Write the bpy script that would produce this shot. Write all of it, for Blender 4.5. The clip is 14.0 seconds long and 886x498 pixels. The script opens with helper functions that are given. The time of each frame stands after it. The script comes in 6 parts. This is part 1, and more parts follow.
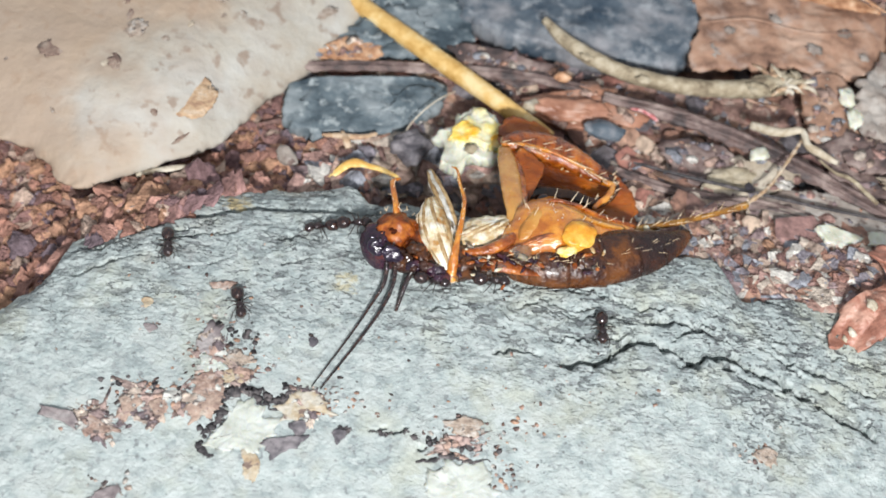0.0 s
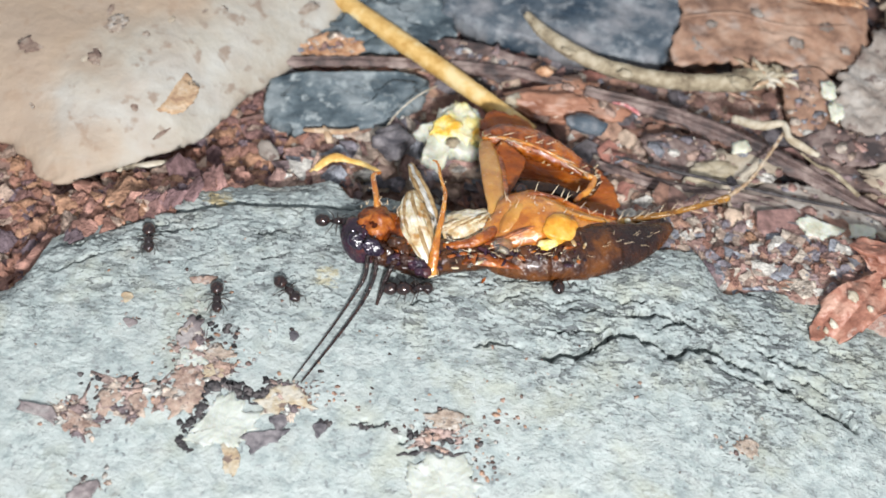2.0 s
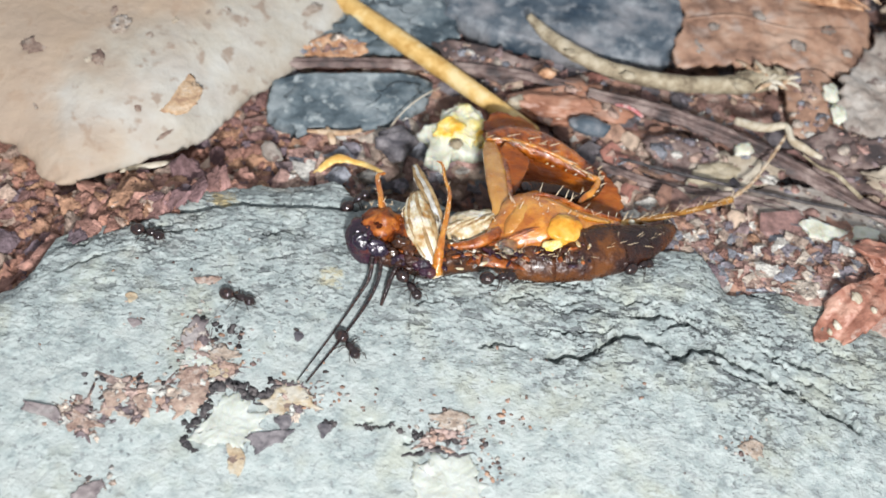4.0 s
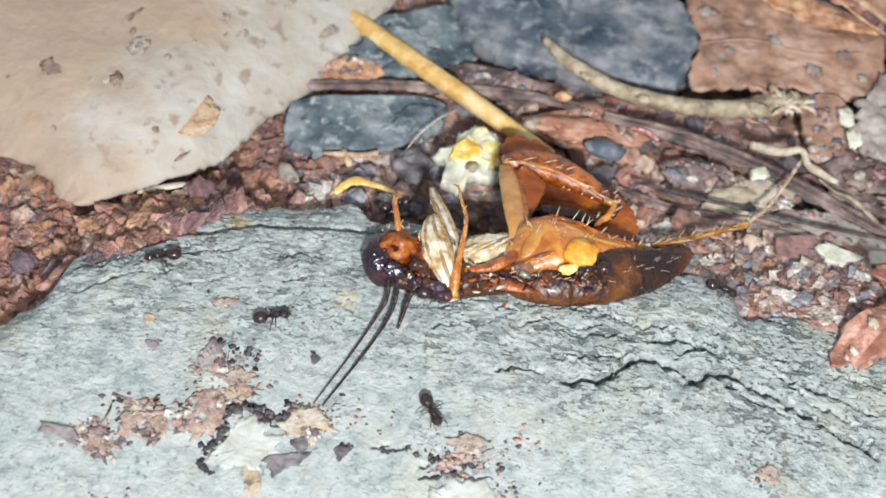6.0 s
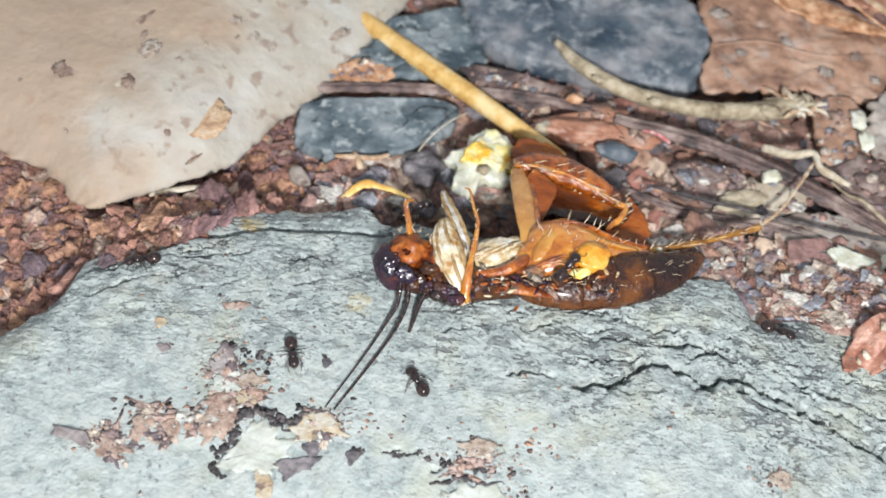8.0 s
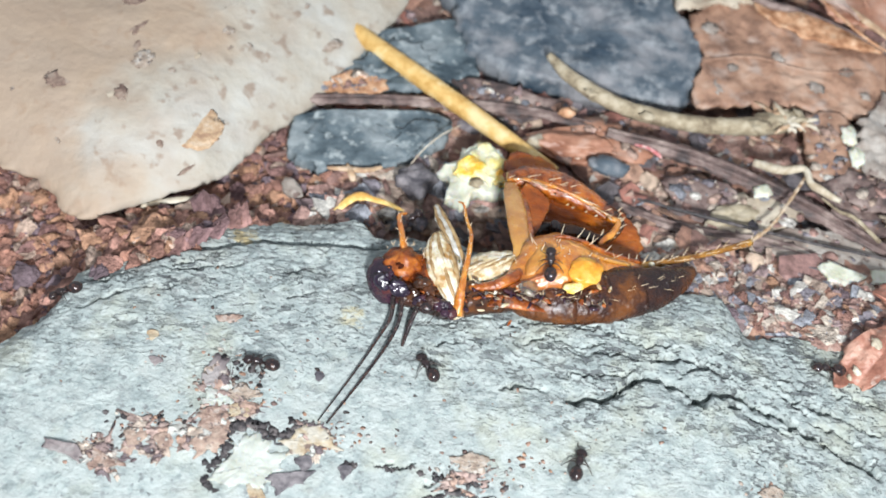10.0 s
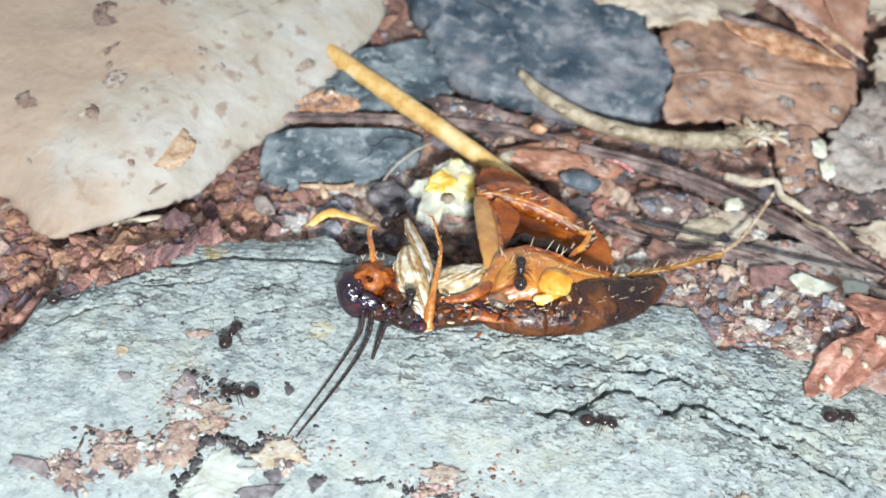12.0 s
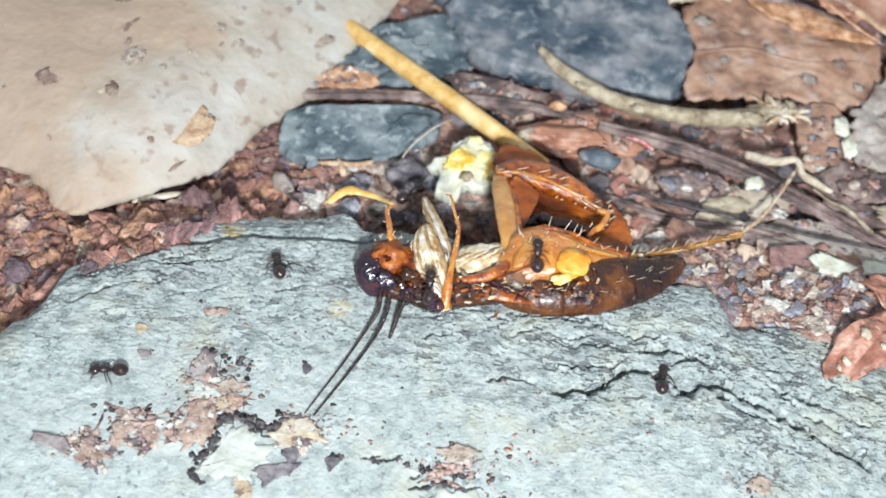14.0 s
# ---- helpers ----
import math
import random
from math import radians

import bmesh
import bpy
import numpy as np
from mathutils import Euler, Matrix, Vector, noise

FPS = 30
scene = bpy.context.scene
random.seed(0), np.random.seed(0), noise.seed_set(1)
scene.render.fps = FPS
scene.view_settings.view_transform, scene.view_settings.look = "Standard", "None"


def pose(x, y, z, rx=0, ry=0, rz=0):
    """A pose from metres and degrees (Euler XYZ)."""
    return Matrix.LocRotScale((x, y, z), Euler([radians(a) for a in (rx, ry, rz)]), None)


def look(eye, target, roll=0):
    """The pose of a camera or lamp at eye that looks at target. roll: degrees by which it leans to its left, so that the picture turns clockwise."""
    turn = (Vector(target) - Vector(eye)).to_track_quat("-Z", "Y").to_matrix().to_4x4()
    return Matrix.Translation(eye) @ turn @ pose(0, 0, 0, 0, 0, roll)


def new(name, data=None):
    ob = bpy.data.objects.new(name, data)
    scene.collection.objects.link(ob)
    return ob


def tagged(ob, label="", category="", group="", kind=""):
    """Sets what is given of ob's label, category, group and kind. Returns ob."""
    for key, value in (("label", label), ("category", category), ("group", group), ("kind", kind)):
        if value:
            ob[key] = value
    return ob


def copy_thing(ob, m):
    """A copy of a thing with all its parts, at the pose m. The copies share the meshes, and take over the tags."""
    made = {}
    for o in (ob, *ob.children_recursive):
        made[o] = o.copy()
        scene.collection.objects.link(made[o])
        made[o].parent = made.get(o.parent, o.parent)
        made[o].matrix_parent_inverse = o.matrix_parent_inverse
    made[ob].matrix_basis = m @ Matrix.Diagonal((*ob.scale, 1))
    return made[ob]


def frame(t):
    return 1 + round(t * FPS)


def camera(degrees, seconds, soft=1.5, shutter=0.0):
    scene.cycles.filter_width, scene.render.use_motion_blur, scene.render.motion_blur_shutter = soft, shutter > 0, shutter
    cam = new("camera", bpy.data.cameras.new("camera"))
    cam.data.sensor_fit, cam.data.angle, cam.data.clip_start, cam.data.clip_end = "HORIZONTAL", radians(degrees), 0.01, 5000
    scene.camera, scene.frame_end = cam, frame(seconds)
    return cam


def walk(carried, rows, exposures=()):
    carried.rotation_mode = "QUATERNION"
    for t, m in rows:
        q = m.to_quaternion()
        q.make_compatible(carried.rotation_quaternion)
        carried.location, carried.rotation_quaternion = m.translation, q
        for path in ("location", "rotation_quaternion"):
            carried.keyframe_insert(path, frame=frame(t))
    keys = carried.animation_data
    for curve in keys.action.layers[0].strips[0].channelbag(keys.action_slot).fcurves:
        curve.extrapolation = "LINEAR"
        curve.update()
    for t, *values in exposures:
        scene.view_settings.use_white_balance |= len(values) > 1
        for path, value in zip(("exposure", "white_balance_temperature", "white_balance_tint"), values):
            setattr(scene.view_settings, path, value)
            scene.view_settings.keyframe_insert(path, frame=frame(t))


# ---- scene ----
import functools

# The camera: a phone held close over a stone, about 7.5 cm from what it films.
cam = camera(40, 14.0, 1.7)
cam.data.dof.use_dof, cam.data.dof.focus_distance, cam.data.dof.aperture_fstop = True, 0.0735, 54.0
PATH = [
    (0, (0.00107, -0.04525, 0.06286), (-0.00052, -0.00321, 0.00077), 6.44),
    (0.5, (0.00138, -0.04539, 0.06259), (-0.0003, -0.00375, 0.00023), 6.18),
    (1, (0.00117, -0.0455, 0.06247), (0.00052, -0.00339, 0.00041), 7.37),
    (1.5, (0.00174, -0.04556, 0.06254), (0.00076, -0.00364, 0.00036), 6.76),
    (2, (0.00181, -0.04555, 0.06252), (0.00069, -0.00333, 0.00054), 6.68),
    (2.5, (0.00133, -0.04552, 0.06236), (1e-05, -0.00351, 0.00024), 6.64),
    (2.7, (0.00178, -0.0456, 0.06258), (0.00103, -0.00286, 0.00095), 7.38),
    (4.8, (0.00028, -0.04588, 0.06218), (-0.00105, -0.00398, -1e-05), 6.37),
    (5, (6e-05, -0.04572, 0.06229), (-0.00182, -0.00444, -0.0003), 5.72),
    (5.5, (0.00046, -0.0456, 0.0625), (-0.00174, -0.00349, 0.00048), 5.73),
    (6, (0.00067, -0.04566, 0.06259), (-0.00079, -0.00235, 0.00137), 6.75),
    (6.5, (0.00063, -0.04599, 0.06266), (-0.00038, -0.00158, 0.00224), 7.14),
    (7, (0.00161, -0.04578, 0.06294), (0.0006, -0.00164, 0.00231), 7.18),
    (7.5, (0.00112, -0.04558, 0.06284), (-0.00081, -0.00247, 0.0015), 6.21),
    (7.7, (0.00086, -0.04542, 0.06281), (-0.00118, -0.0023, 0.00147), 6.18),
    (9.8, (-0.00121, -0.04515, 0.06266), (-0.00208, -0.00244, 0.00101), 7.32),
    (10, (-0.00016, -0.04508, 0.06302), (-0.00123, -0.00153, 0.00197), 7.62),
    (10.5, (0.00239, -0.04586, 0.06328), (0.00225, 0.00075, 0.00452), 8.63),
    (11, (0.00244, -0.04557, 0.06296), (0.00185, -0.00083, 0.00278), 7.85),
    (11.5, (0.0013, -0.04553, 0.06295), (-0.00039, -0.00019, 0.00323), 6.88),
    (12, (0.00144, -0.04599, 0.06248), (0.00049, -0.00071, 0.00269), 7.1),
    (12.5, (0.00027, -0.04583, 0.06236), (-0.00088, -0.00073, 0.00245), 6.94),
    (13, (0.00124, -0.04562, 0.06263), (0.00021, -0.00177, 0.00179), 7.01),
    (13.5, (0.00141, -0.04538, 0.06282), (-0.00057, -0.00189, 0.00175), 6.25),
    (14, (0.0016, -0.04536, 0.06292), (-0.00041, -0.00186, 0.00185), 6.22),
]
walk(cam, [(t, look(eye, target, roll)) for t, eye, target, roll in PATH],
     [(0, -0.16, 6800, 13), (7.7, -0.16, 6800, 13), (9.8, 0, 6600, 11), (14, 0, 6500, 10)])

# ---------------------------------------------------------------- light
# Night: the phone's own torch, just beside and below its lens, and an even bluish fill added to lift the shadows.
world = bpy.data.worlds.new("night_fill")
scene.world = world
world.use_nodes = True
world.node_tree.nodes["Background"].inputs[0].default_value = (0.72, 0.80, 0.88, 1)
world.node_tree.nodes["Background"].inputs[1].default_value = 0.71
torch = bpy.data.lights.new("torch", "AREA")
torch.shape, torch.size, torch.energy, torch.color = "DISK", 0.014, 0.395, (0.94, 0.98, 1.0)
new("torch", torch).matrix_world = look((0.020, -0.110, 0.094), (0.004, 0, 0))
scene.view_settings.exposure = 0.0

MM = 0.001


# ---------------------------------------------------------------- materials
def make_material(name, colours, scale=1.0, detail=6.0, rough=0.8, bump=0.3, bump_scale=6.0, metal=0.0, stretch=(1, 1, 1),
                  speck=None, speck_scale=5.0, speck_at=0.62, by_piece=None, coat=0.0, clear=0.0, sss=0.0, spec=0.5, bump_mm=0.15,
                  ridged=False, speck_soft=0.06):
    """Colours over a noise of the given features per millimetre, a second finer colour of specks, and relief."""
    m = bpy.data.materials.new(name)
    m.use_nodes = True
    n, link = m.node_tree.nodes, m.node_tree.links.new
    b = n["Principled BSDF"]
    co = n.new("ShaderNodeTexCoord")
    mp = n.new("ShaderNodeMapping")
    mp.inputs["Scale"].default_value = [1000 * s for s in stretch]
    link(co.outputs["Object"], mp.inputs["Vector"])
    tex = n.new("ShaderNodeTexNoise")
    tex.inputs["Scale"].default_value, tex.inputs["Detail"].default_value = scale, detail
    tex.inputs["Roughness"].default_value = 0.62
    link(mp.outputs[0], tex.inputs["Vector"])
    ramp = n.new("ShaderNodeValToRGB")
    ramp.color_ramp.elements.remove(ramp.color_ramp.elements[0])
    for k, c in enumerate(colours):
        at = 0.37 + 0.26 * k / max(1, len(colours) - 1)
        e = ramp.color_ramp.elements[0] if k == 0 else ramp.color_ramp.elements.new(at)
        e.position, e.color = at, (*c, 1)
    link(tex.outputs["Fac"], ramp.inputs["Fac"])
    colour = ramp.outputs["Color"]
    fine = n.new("ShaderNodeTexNoise")
    fine.inputs["Scale"].default_value, fine.inputs["Detail"].default_value = bump_scale, 5.0
    link(mp.outputs[0], fine.inputs["Vector"])
    if ridged:
        fine.inputs["Detail"].default_value, fine.inputs["Roughness"].default_value = 9.0, 0.72
        fine.inputs["Distortion"].default_value = 0.6
    if speck:
        sp = n.new("ShaderNodeTexNoise")
        sp.inputs["Scale"].default_value, sp.inputs["Detail"].default_value = speck_scale, 3.0
        link(mp.outputs[0], sp.inputs["Vector"])
        step = n.new("ShaderNodeMapRange")
        step.inputs[1].default_value, step.inputs[2].default_value = speck_at, speck_at + speck_soft
        link(sp.outputs["Fac"], step.inputs[0])
        mix = n.new("ShaderNodeMix")
        mix.data_type = "RGBA"
        mix.inputs["B"].default_value = (*speck, 1)
        link(step.outputs[0], mix.inputs["Factor"]), link(colour, mix.inputs["A"])
        colour = mix.outputs["Result"]
    if by_piece:
        # each piece has its own tint: a random choice along a second ramp
        info = n.new("ShaderNodeObjectInfo") if by_piece[0] == "object" else n.new("ShaderNodeNewGeometry")
        pick = n.new("ShaderNodeValToRGB")
        pick.color_ramp.interpolation = "CONSTANT"
        pick.color_ramp.elements.remove(pick.color_ramp.elements[0])
        tints = by_piece[1]
        for k, c in enumerate(tints):
            e = pick.color_ramp.elements[0] if k == 0 else pick.color_ramp.elements.new(k / len(tints))
            e.position, e.color = k / len(tints), (*c, 1)
        link(info.outputs["Random" if by_piece[0] == "object" else "Random Per Island"], pick.inputs["Fac"])
        mul = n.new("ShaderNodeMix")
        mul.data_type, mul.blend_type = "RGBA", "MULTIPLY"
        mul.inputs["Factor"].default_value = 1.0
        link(pick.outputs["Color"], mul.inputs["A"]), link(colour, mul.inputs["B"])
        colour = mul.outputs["Result"]
    link(colour, b.inputs["Base Color"])
    bp = n.new("ShaderNodeBump")
    bp.inputs["Strength"].default_value, bp.inputs["Distance"].default_value = bump, bump_mm * MM
    link(fine.outputs["Fac"], bp.inputs["Height"])
    link(bp.outputs[0], b.inputs["Normal"])
    rr = n.new("ShaderNodeMapRange")
    rr.inputs[3].default_value, rr.inputs[4].default_value = max(0.02, rough - 0.12), min(1, rough + 0.12)
    link(fine.outputs["Fac"], rr.inputs[0]), link(rr.outputs[0], b.inputs["Roughness"])
    b.inputs["Metallic"].default_value = metal
    b.inputs["Specular IOR Level"].default_value = spec
    b.inputs["Coat Weight"].default_value, b.inputs["Coat Roughness"].default_value = coat, 0.06
    b.inputs["Transmission Weight"].default_value = clear
    if sss:
        b.inputs["Subsurface Weight"].default_value = sss
        b.inputs["Subsurface Radius"].default_value, b.inputs["Subsurface Scale"].default_value = (1.0, 0.5, 0.2), 0.8 * MM
    return m




def slate_material():
    """Grey slate: mottled, with thin splits along its layers, their shade painted dark, thickest towards the far edge.
    """
    m = make_material("grey_slate", [(0.225, 0.265, 0.266), (0.318, 0.37, 0.366), (0.395, 0.445, 0.436)], 1.1, 13, 0.75, 0.85, 4.5,
                      speck=(0.19, 0.21, 0.215), speck_scale=2.6, speck_at=0.585, speck_soft=0.06, bump_mm=0.15)
    n, link = m.node_tree.nodes, m.node_tree.links.new
    b = n["Principled BSDF"]
    co = n.new("ShaderNodeTexCoord")

    def op(kind, x, y):
        o = n.new("ShaderNodeMath")
        o.operation = kind
        for k, v in enumerate((x, y)):
            if isinstance(v, (int, float)):
                o.inputs[k].default_value = v
            else:
                link(v, o.inputs[k])
        return o.outputs[0]

    def field(stretch, scale, detail, distort=0.0):
        mp = n.new("ShaderNodeMapping")
        mp.inputs["Scale"].default_value = [1000 * s for s in stretch]
        mp.inputs["Rotation"].default_value = (0, 0, radians(8))
        link(co.outputs["Object"], mp.inputs["Vector"])
        t = n.new("ShaderNodeTexNoise")
        t.inputs["Scale"].default_value, t.inputs["Detail"].default_value, t.inputs["Distortion"].default_value = scale, detail, distort
        t.inputs["Roughness"].default_value = 0.6
        link(mp.outputs[0], t.inputs["Vector"])
        return t.outputs["Fac"]

    def span(v, lo, hi, a, c):
        r = n.new("ShaderNodeMapRange")
        link(v, r.inputs[0])
        for k, x in zip((1, 2, 3, 4), (lo, hi, a, c)):
            r.inputs[k].default_value = x
        return r.outputs[0]

    xyz = n.new("ShaderNodeSeparateXYZ")
    link(co.outputs["Object"], xyz.inputs[0])
    zone = op("ADD", span(xyz.outputs["Y"], -0.0165, -0.0055, 0.0, 1.0), span(field((1, 1, 1), 0.12, 3), 0.4, 0.65, -0.3, 0.3))
    zone = op("ADD", zone, span(xyz.outputs["X"], 0.006, 0.018, 0.0, 0.3))

    def lines(stretch, width, gate):
        """Thin broken lines where a stretched noise crosses its middle, kept only where a second noise is high."""
        off = op("ABSOLUTE", op("SUBTRACT", field(stretch, 1.0, 5, 0.5), 0.5), 0.0)
        kept = span(field([0.55 * v for v in stretch], 1.3, 3), gate, gate + 0.07, 0.0, 1.0)
        return op("MULTIPLY", span(off, width * 0.35, width, 1.0, 0.0), kept)

    pits = span(field((0.9, 1.8, 1.8), 1.7, 4, 0.2), 0.63, 0.67, 0.0, 1.0)
    dashes = span(field((0.52, 1.25, 1.25), 1.4, 4, 0.4), 0.585, 0.615, 0.0, 1.0)
    grains = span(field((1.0, 1.6, 1.6), 1.8, 2, 0.2), 0.61, 0.66, 0.0, 0.7)
    patchy = span(field((0.5, 0.8, 0.8), 0.5, 4), 0.38, 0.54, 0.4, 1.0)
    split = op("MULTIPLY", op("MAXIMUM", dashes, op("MAXIMUM", grains, pits)), patchy)
    split = op("MAXIMUM", split, lines((0.42, 0.95, 0.95), 0.026, 0.54))
    split = op("MULTIPLY", split, span(zone, 0.2, 0.95, 0.10, 0.95))
    colour = b.inputs["Base Color"].links[0].from_socket

    def layer(under, shade, amount):
        mx = n.new("ShaderNodeMix")
        mx.data_type = "RGBA"
        mx.inputs["B"].default_value = (*shade, 1)
        link(amount, mx.inputs["Factor"]), link(under, mx.inputs["A"])
        return mx.outputs["Result"]

    def stain(x, y, size):
        far = n.new("ShaderNodeVectorMath")
        far.operation = "DISTANCE"
        flat = n.new("ShaderNodeCombineXYZ")
        link(xyz.outputs["X"], flat.inputs[0]), link(xyz.outputs["Y"], flat.inputs[1])
        link(flat.outputs[0], far.inputs[0])
        far.inputs[1].default_value = (x * MM, y * MM, 0)
        ragged = op("ADD", op("MULTIPLY", far.outputs["Value"], 1 / (size * MM)), span(field((1, 1.6, 1), 1.3, 5), 0.3, 0.7, -0.7, 0.7))
        return span(ragged, 0.5, 1.1, 0.75, 0.0)

    colour = layer(colour, (0.395, 0.435, 0.425), op("MULTIPLY", span(field((1, 1, 1), 0.7, 7), 0.44, 0.62, 0.0, 0.8), span(zone, 0.1, 0.9, 1.0, 0.3)))
    # ochre lichen
    colour = layer(colour, (0.46, 0.34, 0.14), stain(-14.03, -0.88, 0.85))
    colour = layer(colour, (0.44, 0.38, 0.22), stain(-5.93, -6.41, 0.8))
    # greenish and whitish bloom in broad clouds
    colour = layer(colour, (0.39, 0.405, 0.33), span(field((1, 1, 1), 0.22, 5), 0.51, 0.66, 0.0, 0.6))
    colour = layer(colour, (0.45, 0.48, 0.46), op("MULTIPLY", span(field((1, 1.2, 1), 0.4, 5), 0.54, 0.66, 0.0, 0.6), span(zone, 0.2, 0.8, 1.0, 0.2)))
    # brownish darkening along the left far edge: painted shade where the stone curves away
    colour = layer(colour, (0.25, 0.225, 0.20), op("MULTIPLY", op("MULTIPLY", span(zone, 0.75, 1.25, 0.0, 0.8), span(xyz.outputs["X"], -0.010, -0.004, 1.0, 0.0)), span(field((0.8, 1.2, 1.2), 0.5, 6), 0.40, 0.60, 0.2, 1.0)))
    # pale worn scales between the splits
    colour = layer(colour, (0.44, 0.485, 0.475), span(field((0.8, 1.2, 1.2), 1.5, 3, 0.3), 0.55, 0.62, 0.0, 0.7))
    # splits darkened in the colour: painted shade under the layers' broken edges
    colour = layer(colour, (0.075, 0.083, 0.09), op("MULTIPLY", split, 0.88))
    link(colour, b.inputs["Base Color"])
    link(span(zone, 0.0, 0.9, 0.65, 1.0), b.inputs["Normal"].links[0].from_node.inputs["Strength"])
    groove = n.new("ShaderNodeBump")
    groove.inputs["Strength"].default_value, groove.inputs["Distance"].default_value = 1.0, 0.16 * MM
    groove.invert = True
    link(split, groove.inputs["Height"])
    link(b.inputs["Normal"].links[0].from_socket, groove.inputs["Normal"])
    link(groove.outputs[0], b.inputs["Normal"])
    return m


M_STONE = slate_material()
M_SOIL = make_material("damp_soil", [(0.20, 0.12, 0.10), (0.33, 0.20, 0.165), (0.43, 0.30, 0.25)], 0.7, 11, 0.85, 1.0, 2.5,
                       speck=(0.38, 0.31, 0.27), speck_scale=1.4, speck_at=0.60, bump_mm=0.4)
TINTS = [(0.31, 0.165, 0.125), (0.37, 0.20, 0.155), (0.24, 0.14, 0.13), (0.44, 0.26, 0.18), (0.20, 0.125, 0.13), (0.31, 0.175, 0.145),
         (0.42, 0.32, 0.265), (0.28, 0.155, 0.125), (0.40, 0.235, 0.155), (0.17, 0.13, 0.15)]
BASE = [(0.62, 0.58, 0.56), (1.06, 1.02, 1.0), (1.5, 1.45, 1.4)]
M_CRUMB = make_material("soil_crumbs", BASE, 1.1, 10, 0.85, 1.0, 3.2, speck=(1.9, 1.85, 1.8), speck_scale=1.3, speck_at=0.56, speck_soft=0.1, spec=0.3, bump_mm=0.4, by_piece=("object", TINTS))
M_GRIT = make_material("soil_grit", BASE, 1.8, 9, 0.9, 1.0, 5, spec=0.25, bump_mm=0.3, by_piece=("island", TINTS))
M_PALE_LEAF = make_material("bleached_leaf", [(0.38, 0.325, 0.26), (0.43, 0.40, 0.345), (0.465, 0.455, 0.42)], 0.16, 13, 0.75, 0.75, 1.6,
                            speck=(0.29, 0.23, 0.185), speck_scale=0.8, speck_at=0.585, speck_soft=0.10)


def tan_side(m):
    """The leaf's tan half with small rotted spots: a stain with an uneven border."""
    n, link = m.node_tree.nodes, m.node_tree.links.new
    b = n["Principled BSDF"]
    co, xyz = n.new("ShaderNodeTexCoord"), n.new("ShaderNodeSeparateXYZ")
    link(co.outputs["Object"], xyz.inputs[0])
    for scale, lo, hi, shade, most in ((110, -0.0285, -0.0215, (0.40, 0.285, 0.195), 0.75), (420, -0.034, -0.012, (0.32, 0.24, 0.185), 0.5)):
        wob, cover, mix = n.new("ShaderNodeTexNoise"), n.new("ShaderNodeMapRange"), n.new("ShaderNodeMix")
        wob.inputs["Scale"].default_value, wob.inputs["Detail"].default_value = scale, 8
        link(co.outputs["Object"], wob.inputs["Vector"])
        shift = n.new("ShaderNodeMath")
        shift.operation = "MULTIPLY_ADD"
        shift.inputs[1].default_value = -0.05
        link(wob.outputs["Fac"], shift.inputs[0]), link(xyz.outputs["X"], shift.inputs[2])
        cover.inputs[1].default_value, cover.inputs[2].default_value = lo - 0.025, hi - 0.025
        cover.inputs[3].default_value, cover.inputs[4].default_value = most, 0.0
        link(shift.outputs[0], cover.inputs[0])
        mix.data_type = "RGBA"
        mix.inputs["B"].default_value = (*shade, 1)
        link(cover.outputs[0], mix.inputs["Factor"]), link(b.inputs["Base Color"].links[0].from_socket, mix.inputs["A"])
        link(mix.outputs["Result"], b.inputs["Base Color"])
    return m


tan_side(M_PALE_LEAF)
M_STRAW = make_material("dry_straw", [(0.50, 0.28, 0.075), (0.66, 0.43, 0.155), (0.74, 0.58, 0.31)], 0.6, 5, 0.5, 0.3, 5, stretch=(1, 1, 1))
M_TWIG = make_material("grey_twig", [(0.17, 0.13, 0.085), (0.32, 0.265, 0.18), (0.45, 0.39, 0.29)], 0.9, 10, 0.85, 0.6, 4)
M_CHIP = make_material("blue_grey_slate", [(0.035, 0.055, 0.07), (0.11, 0.145, 0.165), (0.25, 0.285, 0.30)], 0.3, 13, 0.65, 0.6, 2.2,
                       speck=(0.31, 0.35, 0.36), speck_scale=1.3, speck_at=0.56, speck_soft=0.12)
M_SLATE = make_material("blue_black_slate", [(0.016, 0.036, 0.06), (0.08, 0.105, 0.13), (0.27, 0.27, 0.285)], 0.16, 13, 0.6, 0.5, 2.2,
                        speck=(0.27, 0.29, 0.31), speck_scale=1.0, speck_at=0.51, speck_soft=0.22)
M_BROWN_LEAF = make_material("brown_leaf", [(0.19, 0.105, 0.072), (0.37, 0.215, 0.145), (0.47, 0.32, 0.24)], 0.4, 12, 0.65, 0.5, 2.4,
                             speck=(0.40, 0.30, 0.25), speck_scale=0.7, speck_at=0.55, speck_soft=0.18)
M_RED_LEAF = make_material("red_brown_leaf", [(0.24, 0.10, 0.06), (0.40, 0.20, 0.13), (0.50, 0.33, 0.26)], 0.3, 10, 0.45, 0.5, 2.0)
M_MIDRIB = make_material("leaf_midrib", [(0.05, 0.038, 0.038), (0.15, 0.10, 0.09), (0.31, 0.24, 0.215)], 0.5, 10, 0.6, 0.6, 3)
M_PALE = make_material("pale_fibre", [(0.36, 0.29, 0.20), (0.50, 0.44, 0.34), (0.60, 0.55, 0.46)], 1.0, 6, 0.7, 0.4, 4)
M_CREAM = make_material("cream_crumb", [(0.50, 0.50, 0.39), (0.62, 0.625, 0.53), (0.69, 0.70, 0.63)], 0.8, 7, 0.6, 0.5, 3, sss=0.2)
